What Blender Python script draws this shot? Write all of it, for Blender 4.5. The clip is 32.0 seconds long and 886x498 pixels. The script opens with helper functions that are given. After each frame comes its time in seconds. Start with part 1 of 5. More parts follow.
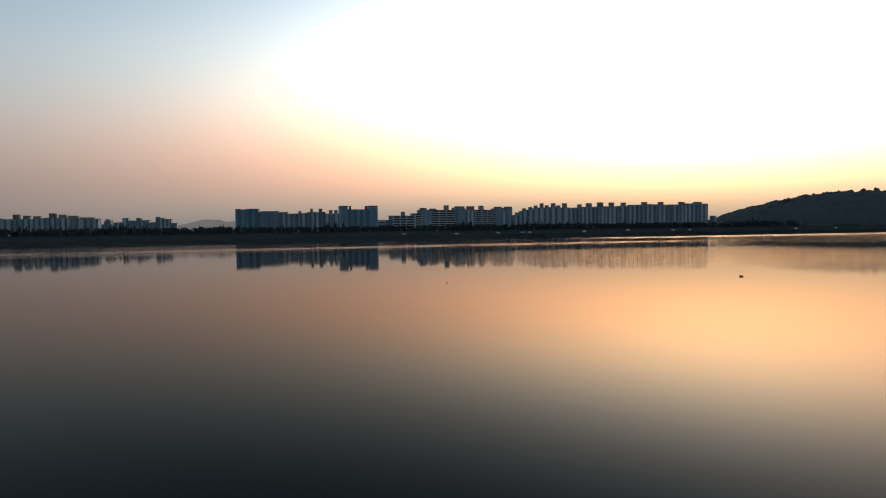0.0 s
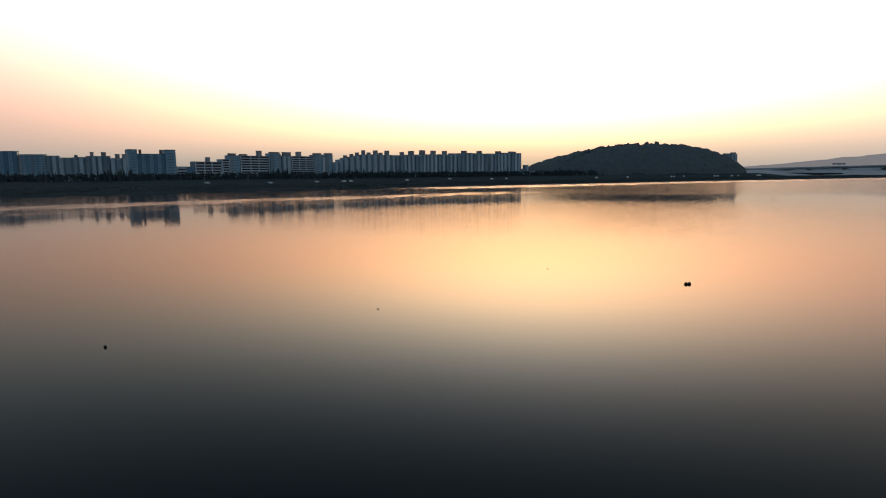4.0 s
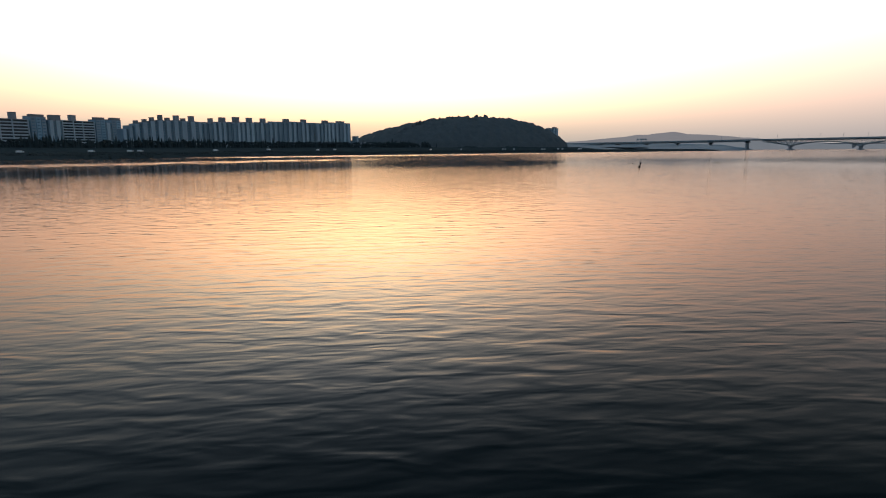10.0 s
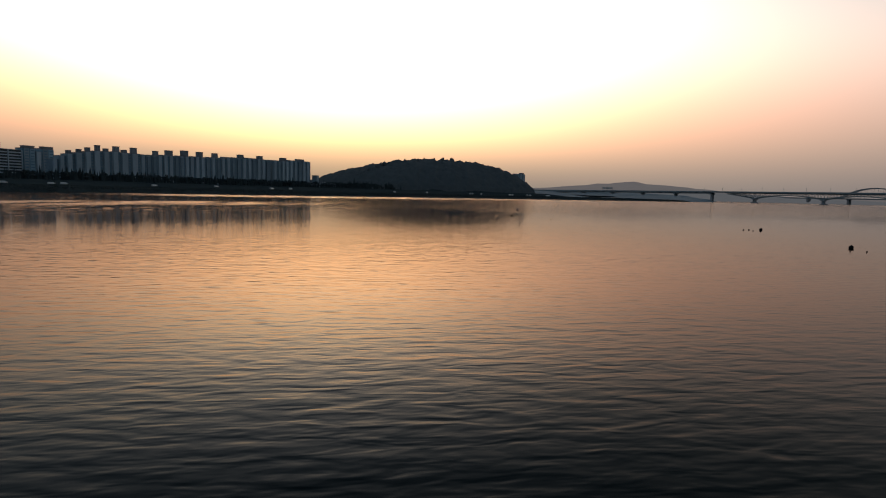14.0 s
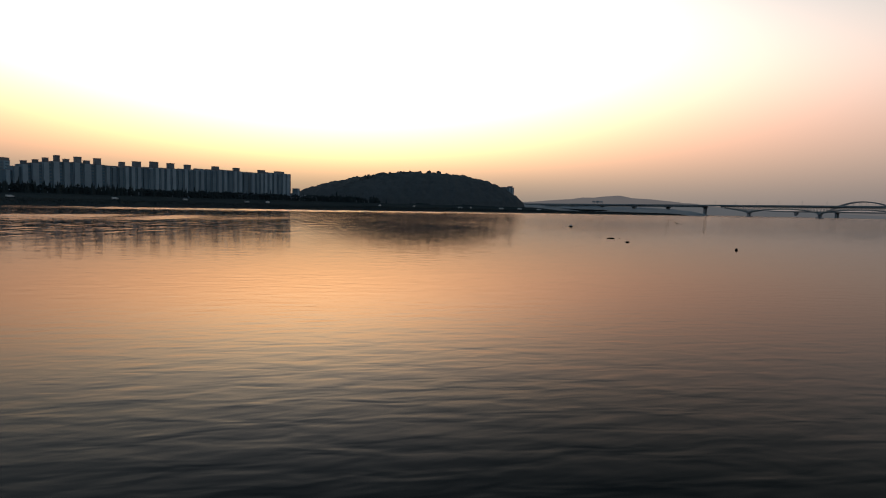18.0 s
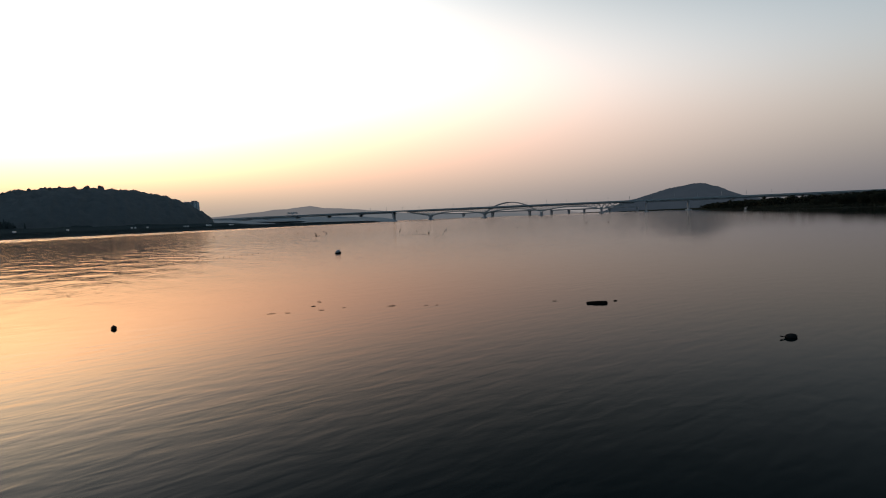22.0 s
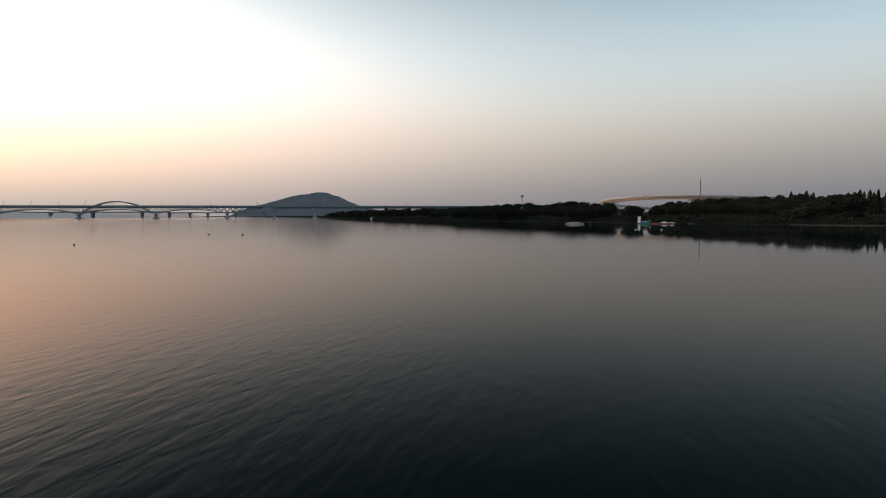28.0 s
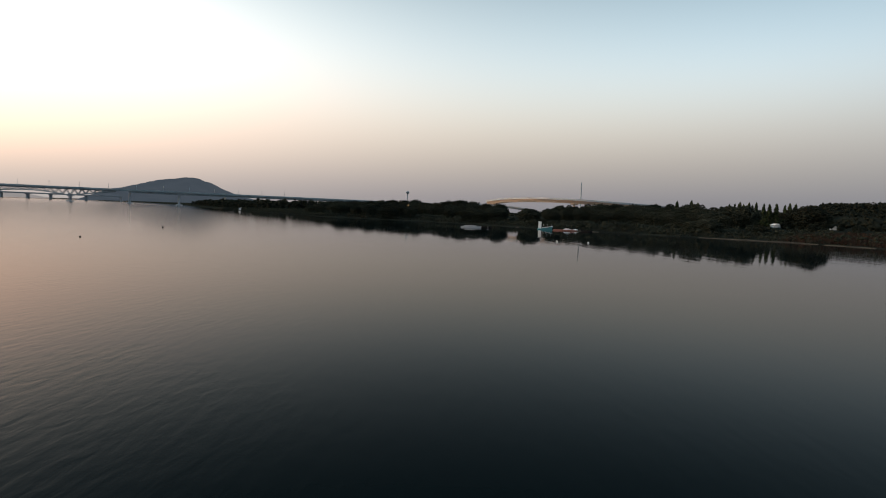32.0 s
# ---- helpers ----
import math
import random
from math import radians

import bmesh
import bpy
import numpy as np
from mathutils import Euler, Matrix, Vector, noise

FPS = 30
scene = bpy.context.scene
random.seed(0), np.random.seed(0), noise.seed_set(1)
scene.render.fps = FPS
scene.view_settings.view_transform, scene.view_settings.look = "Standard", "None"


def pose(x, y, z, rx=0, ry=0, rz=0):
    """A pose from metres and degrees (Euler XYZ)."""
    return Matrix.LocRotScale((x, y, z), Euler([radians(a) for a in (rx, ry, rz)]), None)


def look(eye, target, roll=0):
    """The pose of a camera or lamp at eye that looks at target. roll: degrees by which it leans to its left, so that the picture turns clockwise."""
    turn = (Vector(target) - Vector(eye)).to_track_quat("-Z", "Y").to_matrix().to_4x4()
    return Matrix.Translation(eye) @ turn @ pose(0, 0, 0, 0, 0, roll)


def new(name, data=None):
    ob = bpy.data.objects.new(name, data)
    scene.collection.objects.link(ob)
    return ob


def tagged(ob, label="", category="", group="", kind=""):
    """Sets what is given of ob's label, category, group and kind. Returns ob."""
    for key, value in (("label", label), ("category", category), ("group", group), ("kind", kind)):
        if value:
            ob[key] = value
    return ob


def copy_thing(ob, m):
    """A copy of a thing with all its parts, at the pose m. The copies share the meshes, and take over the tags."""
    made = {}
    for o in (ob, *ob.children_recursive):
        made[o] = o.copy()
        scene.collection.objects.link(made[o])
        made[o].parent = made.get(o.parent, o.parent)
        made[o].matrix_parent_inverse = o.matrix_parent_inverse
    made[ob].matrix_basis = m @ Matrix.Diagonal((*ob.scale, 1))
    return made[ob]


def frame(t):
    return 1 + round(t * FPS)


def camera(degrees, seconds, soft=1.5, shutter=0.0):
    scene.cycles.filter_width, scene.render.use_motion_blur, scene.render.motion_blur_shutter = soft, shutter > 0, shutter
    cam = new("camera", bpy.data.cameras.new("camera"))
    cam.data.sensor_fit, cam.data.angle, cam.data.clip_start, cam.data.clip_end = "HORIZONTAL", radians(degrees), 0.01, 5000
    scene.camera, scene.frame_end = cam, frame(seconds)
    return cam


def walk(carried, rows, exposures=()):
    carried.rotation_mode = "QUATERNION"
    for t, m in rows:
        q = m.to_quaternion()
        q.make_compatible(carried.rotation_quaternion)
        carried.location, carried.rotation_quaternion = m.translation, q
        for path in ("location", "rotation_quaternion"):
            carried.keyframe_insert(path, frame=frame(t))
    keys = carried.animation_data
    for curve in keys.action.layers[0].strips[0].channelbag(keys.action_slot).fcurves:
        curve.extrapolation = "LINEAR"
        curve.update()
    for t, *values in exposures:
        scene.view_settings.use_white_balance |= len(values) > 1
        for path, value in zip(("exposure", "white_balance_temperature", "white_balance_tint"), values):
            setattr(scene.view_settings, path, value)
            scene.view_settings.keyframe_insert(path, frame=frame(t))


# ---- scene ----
cam = camera(75.6, 32.0, soft=1.05)

# seconds, place, heading, tilt, lean to the left
PATH = [
    (0.0, 0.00, 0.00, 4.65, 0.00, -1.56, -0.86),
    (0.5, 0.62, 3.50, 5.04, -2.80, -2.16, -1.12),
    (1.0, 1.28, 7.06, 5.44, -5.87, -2.72, -1.41),
    (1.5, 2.00, 10.74, 5.84, -8.70, -3.46, -1.39),
    (2.0, 2.77, 14.47, 6.18, -11.04, -4.23, -1.32),
    (2.5, 3.57, 18.19, 6.41, -13.07, -4.99, -1.13),
    (3.0, 4.37, 21.88, 6.49, -14.75, -5.71, -0.96),
    (3.5, 5.21, 25.57, 6.46, -16.19, -6.43, -0.81),
    (5.5, 10.31, 41.96, 4.50, -21.25, -8.54, -1.00),
    (6.0, 11.75, 46.18, 4.08, -22.71, -8.94, -1.04),
    (6.5, 13.22, 50.35, 3.71, -24.09, -9.23, -0.95),
    (7.0, 15.01, 54.77, 3.43, -25.38, -9.36, -0.85),
    (7.5, 17.32, 59.50, 3.25, -26.79, -9.41, -0.55),
    (8.0, 19.86, 64.22, 3.05, -28.27, -9.49, -0.55),
    (8.5, 22.56, 68.74, 2.81, -29.96, -9.62, -0.74),
    (9.0, 25.37, 73.44, 2.61, -31.65, -9.70, -0.68),
    (9.5, 28.25, 78.27, 2.43, -33.10, -9.76, -0.55),
    (10.0, 31.16, 83.15, 2.28, -34.27, -9.71, -0.43),
    (10.5, 34.09, 88.06, 2.17, -35.24, -9.52, -0.27),
    (11.0, 37.04, 92.96, 2.11, -36.04, -9.13, -0.07),
    (11.5, 40.00, 97.80, 2.08, -36.68, -8.58, 0.17),
    (12.0, 43.05, 102.45, 2.10, -37.13, -7.80, 0.34),
    (12.5, 46.13, 107.08, 2.20, -37.50, -7.03, 0.60),
    (13.0, 49.28, 111.61, 2.37, -37.76, -6.36, 0.74),
    (13.5, 52.42, 116.08, 2.57, -37.97, -5.88, 1.09),
    (14.0, 55.51, 120.43, 2.76, -38.07, -5.46, 1.30),
    (14.5, 58.52, 124.58, 2.91, -38.09, -5.13, 1.45),
    (16.5, 68.87, 141.58, 2.83, -37.26, -4.44, 1.73),
    (17.0, 71.17, 145.47, 2.52, -37.30, -4.33, 1.63),
    (17.5, 73.38, 149.33, 2.20, -38.01, -4.19, 1.41),
    (18.0, 75.58, 153.15, 1.97, -39.61, -4.00, 1.22),
    (18.5, 77.84, 156.91, 1.85, -42.30, -3.80, 1.27),
    (19.0, 80.18, 160.50, 1.81, -45.71, -3.57, 0.99),
    (19.5, 82.51, 163.98, 1.82, -49.63, -3.43, 0.74),
    (20.0, 85.02, 167.25, 1.87, -53.71, -3.26, 0.01),
    (20.5, 87.72, 170.22, 1.96, -57.72, -3.12, -0.88),
    (21.0, 90.65, 172.91, 2.13, -61.68, -3.07, -1.67),
    (21.5, 93.93, 175.23, 2.34, -65.63, -3.08, -2.06),
    (22.0, 97.36, 177.16, 2.50, -69.53, -3.11, -2.19),
    (22.5, 100.74, 178.74, 2.55, -73.39, -3.18, -2.10),
    (23.0, 104.30, 180.09, 2.55, -77.14, -3.26, -1.74),
    (23.5, 107.90, 181.22, 2.53, -80.74, -3.33, -1.23),
    (24.0, 111.52, 182.09, 2.51, -84.19, -3.35, -0.59),
    (24.5, 115.01, 182.71, 2.46, -87.46, -3.33, -0.28),
    (25.0, 118.44, 183.11, 2.39, -90.49, -3.29, -0.25),
    (25.5, 121.90, 183.33, 2.37, -93.32, -3.23, -0.45),
    (26.0, 125.39, 183.46, 2.41, -96.09, -3.19, -0.59),
    (26.5, 128.84, 183.45, 2.50, -98.78, -3.19, -0.62),
    (28.5, 142.15, 180.49, 3.17, -107.92, -3.42, 0.10),
    (29.0, 145.52, 179.46, 3.31, -109.86, -3.50, 0.43),
    (29.5, 148.99, 178.25, 3.43, -111.65, -3.59, 0.72),
    (30.0, 152.48, 177.03, 3.54, -113.22, -3.65, 1.07),
    (30.5, 155.92, 175.68, 3.64, -114.55, -3.68, 1.40),
    (31.0, 159.36, 174.26, 3.75, -115.77, -3.65, 1.68),
    (31.5, 162.86, 172.80, 3.87, -116.78, -3.62, 1.96),
    (32.0, 166.41, 171.26, 3.99, -117.61, -3.63, 2.22),
]


def flown(x, y, z, yaw, tilt, lean):
    ahead = Vector((-math.sin(radians(yaw)) * math.cos(radians(tilt)), math.cos(radians(yaw)) * math.cos(radians(tilt)), math.sin(radians(tilt))))
    eye = Vector((x, y, z))
    return look(eye, eye + ahead * 10, lean)


walk(cam, [(row[0], flown(*row[1:])) for row in PATH],
     [(0, -0.86, 6450, 10), (1.5, -0.82, 6450, 10), (3, -0.65, 6380, 10), (6, -0.36, 6250, 10), (9, -0.34, 6150, 10), (11, -0.62, 6220, 10), (13, -1.18, 6560, 12), (15.5, -1.30, 6650, 12), (18, -1.24, 6620, 12), (20, -1.04, 6480, 11), (23, -0.63, 6460, 10), (26, -0.38, 6580, 10), (29, -0.14, 6780, 10), (32, 0.02, 6850, 10)])

# ---------------------------------------------------------------- sky and sun
# dusk sky: bands of air every 30 degrees round from the sunset; each band runs from the horizon up, colours on a logarithmic scale
SUN_AZ = radians(27.5)     # clockwise from +y
SUN_UP = radians(4.0)
world = bpy.data.worlds.new("dusk_sky")
scene.world = world
world.use_nodes = True
wn, wl = world.node_tree.nodes, world.node_tree.links
wn.clear()


def wmath(op, a, b=None):
    n = wn.new("ShaderNodeMath")
    n.operation = op
    for i, q in enumerate((a, b)):
        if q is None:
            continue
        if isinstance(q, (int, float)):
            n.inputs[i].default_value = q
        else:
            wl.new(q, n.inputs[i])
    return n.outputs[0]


def wvector(op, a, b=None, scale=None):
    n = wn.new("ShaderNodeVectorMath")
    n.operation = op
    wl.new(a, n.inputs[0])
    if isinstance(b, tuple):
        n.inputs[1].default_value = b
    elif b is not None:
        wl.new(b, n.inputs[1])
    if scale is not None:
        wl.new(scale, n.inputs["Scale"])
    return n.outputs["Value" if op == "DOT_PRODUCT" else "Vector"]


way = wn.new("ShaderNodeTexCoord").outputs["Generated"]
sep = wn.new("ShaderNodeSeparateXYZ")
wl.new(way, sep.inputs[0])
level = wvector("NORMALIZE", wvector("MULTIPLY", way, (1, 1, 0)))
# height over the horizon, finer near it
climb = wmath("MULTIPLY", wmath("ARCSINE", wmath("MAXIMUM", sep.outputs[2], 0.0)), 180 / math.pi / 5)
climb = wmath("DIVIDE", wmath("ADD", wmath("DIVIDE", wmath("LOGARITHM", wmath("ADD", climb, 1.0), math.e), 0.33), 1.0), 10.0)
BANDS = []


def sky_band(turn, colours):
    """One upright band of sky, turn degrees round from the sunset, blended softly into its neighbours."""
    n = wn.new("ShaderNodeValToRGB")
    n.color_ramp.interpolation = "B_SPLINE"
    els = n.color_ramp.elements
    while len(els) < len(colours):
        els.new(0.5)
    for i, (el, c) in enumerate(zip(els, colours)):
        el.position, el.color = i / (len(colours) - 1), (*c, 1)
    wl.new(climb, n.inputs[0])
    a = SUN_AZ + radians(turn)
    apart = wmath("DIVIDE", wmath("ARCCOSINE", wmath("MINIMUM", wvector("DOT_PRODUCT", level, (math.sin(a), math.cos(a), 0)), 1.0)), radians(30))
    far = wmath("POWER", wmath("MAXIMUM", wmath("SUBTRACT", 2.0, apart), 0.0), 3.0)
    near = wmath("POWER", wmath("MAXIMUM", wmath("SUBTRACT", 1.0, apart), 0.0), 3.0)
    share = wmath("DIVIDE", wmath("SUBTRACT", far, wmath("MULTIPLY", near, 4.0)), 6.0)
    BANDS.append(wvector("SCALE", n.outputs[0], scale=share))


sky_band(-180, [(0.213, 0.215, 0.244), (0.254, 0.259, 0.286), (0.295, 0.304, 0.327), (0.327, 0.342, 0.361), (0.347, 0.372, 0.392), (0.354, 0.392, 0.417), (0.338, 0.387, 0.418), (0.315, 0.370, 0.405), (0.296, 0.353, 0.389), (0.277, 0.334, 0.371), (0.256, 0.313, 0.351)])
sky_band(-150, [(0.226, 0.226, 0.251), (0.260, 0.262, 0.284), (0.293, 0.300, 0.321), (0.321, 0.338, 0.360), (0.338, 0.368, 0.394), (0.343, 0.385, 0.414), (0.336, 0.386, 0.418), (0.318, 0.372, 0.407), (0.297, 0.353, 0.389), (0.274, 0.330, 0.368), (0.248, 0.306, 0.345)])
sky_band(-120, [(0.248, 0.248, 0.269), (0.279, 0.276, 0.292), (0.305, 0.303, 0.317), (0.332, 0.341, 0.357), (0.360, 0.387, 0.411), (0.369, 0.411, 0.441), (0.354, 0.404, 0.437), (0.324, 0.378, 0.413), (0.291, 0.346, 0.383), (0.256, 0.313, 0.352), (0.219, 0.280, 0.322)])
sky_band(-90, [(0.271, 0.275, 0.291), (0.315, 0.310, 0.318), (0.348, 0.334, 0.336), (0.371, 0.359, 0.360), (0.420, 0.431, 0.439), (0.427, 0.462, 0.486), (0.393, 0.440, 0.473), (0.313, 0.364, 0.398), (0.262, 0.316, 0.353), (0.235, 0.294, 0.336), (0.176, 0.241, 0.288)])
sky_band(-60, [(0.290, 0.298, 0.309), (0.362, 0.357, 0.355), (0.441, 0.419, 0.406), (0.470, 0.427, 0.408), (0.501, 0.471, 0.451), (0.485, 0.498, 0.501), (0.442, 0.479, 0.503), (0.355, 0.399, 0.432), (0.281, 0.334, 0.373), (0.222, 0.284, 0.329), (0.127, 0.198, 0.250)])
sky_band(-30, [(0.313, 0.323, 0.332), (0.383, 0.380, 0.371), (0.463, 0.446, 0.420), (0.588, 0.512, 0.458), (0.675, 0.579, 0.512), (0.705, 0.672, 0.635), (0.604, 0.615, 0.620), (0.475, 0.511, 0.541), (0.343, 0.395, 0.436), (0.210, 0.274, 0.323), (0.080, 0.154, 0.210)])
sky_band(0, [(0.338, 0.350, 0.357), (0.404, 0.398, 0.384), (0.481, 0.452, 0.411), (0.718, 0.642, 0.540), (0.905, 0.818, 0.690), (0.955, 0.910, 0.835), (0.814, 0.802, 0.792), (0.554, 0.583, 0.609), (0.355, 0.406, 0.448), (0.198, 0.263, 0.313), (0.054, 0.131, 0.188)])
sky_band(30, [(0.355, 0.365, 0.373), (0.441, 0.430, 0.420), (0.502, 0.470, 0.444), (0.590, 0.522, 0.470), (0.672, 0.577, 0.527), (0.702, 0.650, 0.614), (0.620, 0.616, 0.610), (0.458, 0.488, 0.512), (0.331, 0.382, 0.421), (0.196, 0.260, 0.309), (0.070, 0.145, 0.202)])
sky_band(60, [(0.338, 0.346, 0.358), (0.397, 0.389, 0.390), (0.434, 0.415, 0.409), (0.501, 0.476, 0.460), (0.544, 0.516, 0.499), (0.562, 0.557, 0.553), (0.480, 0.494, 0.500), (0.317, 0.353, 0.378), (0.240, 0.291, 0.328), (0.201, 0.263, 0.308), (0.118, 0.189, 0.242)])
sky_band(90, [(0.293, 0.299, 0.318), (0.324, 0.324, 0.339), (0.356, 0.350, 0.360), (0.407, 0.395, 0.386), (0.457, 0.450, 0.436), (0.449, 0.468, 0.477), (0.401, 0.434, 0.454), (0.275, 0.319, 0.347), (0.223, 0.276, 0.311), (0.216, 0.276, 0.318), (0.171, 0.237, 0.285)])
sky_band(120, [(0.244, 0.250, 0.276), (0.277, 0.284, 0.309), (0.329, 0.333, 0.351), (0.384, 0.377, 0.375), (0.444, 0.441, 0.434), (0.466, 0.493, 0.508), (0.376, 0.423, 0.451), (0.268, 0.320, 0.353), (0.227, 0.282, 0.318), (0.236, 0.294, 0.333), (0.212, 0.273, 0.316)])
sky_band(150, [(0.217, 0.221, 0.251), (0.257, 0.265, 0.292), (0.307, 0.315, 0.336), (0.346, 0.350, 0.360), (0.381, 0.392, 0.401), (0.407, 0.439, 0.459), (0.354, 0.403, 0.434), (0.309, 0.364, 0.399), (0.280, 0.337, 0.373), (0.260, 0.317, 0.355), (0.242, 0.300, 0.339)])
total = BANDS[0]
for band in BANDS[1:]:
    total = wvector("ADD", total, band)
split, join = wn.new("ShaderNodeSeparateXYZ"), wn.new("ShaderNodeCombineXYZ")
wl.new(total, split.inputs[0])
for k in range(3):
    wl.new(wmath("EXPONENT", wmath("SUBTRACT", wmath("MULTIPLY", split.outputs[k], 8.0), 4.0)), join.inputs[k])
nishita = wn.new("ShaderNodeTexSky")
nishita.sky_type, nishita.sun_disc = "NISHITA", False
nishita.sun_elevation, nishita.sun_rotation = SUN_UP, SUN_AZ
nishita.air_density, nishita.dust_density = 1.0, 2.0
air, haze = wn.new("ShaderNodeBackground"), wn.new("ShaderNodeBackground")
wl.new(nishita.outputs[0], air.inputs[0])
air.inputs[1].default_value = 0.005
wl.new(join.outputs[0], haze.inputs[0])
both, wout = wn.new("ShaderNodeAddShader"), wn.new("ShaderNodeOutputWorld")
wl.new(air.outputs[0], both.inputs[0])
wl.new(haze.outputs[0], both.inputs[1])
wl.new(both.outputs[0], wout.inputs[0])

sun = new("sun", bpy.data.lights.new("sun", "SUN"))
sun.data.energy, sun.data.angle, sun.data.color = 0.02, radians(60), (1.0, 0.62, 0.36)
sun.matrix_world = look((0, 0, 50), (-math.sin(SUN_AZ) * 10, -math.cos(SUN_AZ) * 10, 50 - math.tan(SUN_UP) * 10))


# ---------------------------------------------------------------- materials
def material(name, base, second=None, rough=0.8, metal=0.0, size=1.0, fine=8.0, bump=0.1, spread=0.5, per_object=0.0, emit=0.0):
    """A surface of two colours at two scales, with fine relief; size: metres of the coarse pattern."""
    m = bpy.data.materials.new(name)
    m.use_nodes = True
    t = m.node_tree
    b = t.nodes["Principled BSDF"]
    second = second or tuple(c * 0.7 for c in base)
    geo = t.nodes.new("ShaderNodeNewGeometry")
    coarse, grain = t.nodes.new("ShaderNodeTexNoise"), t.nodes.new("ShaderNodeTexNoise")
    for n, s in ((coarse, 1 / size), (grain, fine / size)):
        n.inputs["Scale"].default_value = s
        n.inputs["Detail"].default_value = 4
        t.links.new(geo.outputs["Position"], n.inputs["Vector"])
    add = t.nodes.new("ShaderNodeMath")
    add.operation = "MULTIPLY_ADD"
    t.links.new(grain.outputs[0], add.inputs[0])
    add.inputs[1].default_value = 0.5
    t.links.new(coarse.outputs[0], add.inputs[2])
    low, high = 0.75 - spread / 2, 0.75 + spread / 2
    rng_ = t.nodes.new("ShaderNodeMapRange")
    rng_.inputs[1].default_value, rng_.inputs[2].default_value = low, high
    t.links.new(add.outputs[0], rng_.inputs[0])
    mx = t.nodes.new("ShaderNodeMix")
    mx.data_type = "RGBA"
    mx.inputs[6].default_value, mx.inputs[7].default_value = (*base, 1), (*second, 1)
    t.links.new(rng_.outputs[0], mx.inputs["Factor"])
    colour = mx.outputs[2]
    if per_object:
        info = t.nodes.new("ShaderNodeObjectInfo")
        hsv = t.nodes.new("ShaderNodeHueSaturation")
        val = t.nodes.new("ShaderNodeMapRange")
        val.inputs[3].default_value, val.inputs[4].default_value = 1 - per_object, 1 + per_object
        t.links.new(info.outputs["Random"], val.inputs[0])
        t.links.new(val.outputs[0], hsv.inputs["Value"])
        t.links.new(colour, hsv.inputs["Color"])
        colour = hsv.outputs[0]
    t.links.new(colour, b.inputs["Base Color"])
    b.inputs["Roughness"].default_value, b.inputs["Metallic"].default_value = rough, metal
    b.inputs["Specular IOR Level"].default_value = 0.0 if rough > 0.82 else 0.4
    if bump:
        bp = t.nodes.new("ShaderNodeBump")
        bp.inputs["Strength"].default_value, bp.inputs["Distance"].default_value = bump, 0.1
        t.links.new(grain.outputs[0], bp.inputs["Height"])
        t.links.new(bp.outputs[0], b.inputs["Normal"])
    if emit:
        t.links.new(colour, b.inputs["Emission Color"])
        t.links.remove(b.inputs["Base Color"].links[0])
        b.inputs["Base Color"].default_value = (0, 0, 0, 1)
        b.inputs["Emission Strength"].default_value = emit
    return m


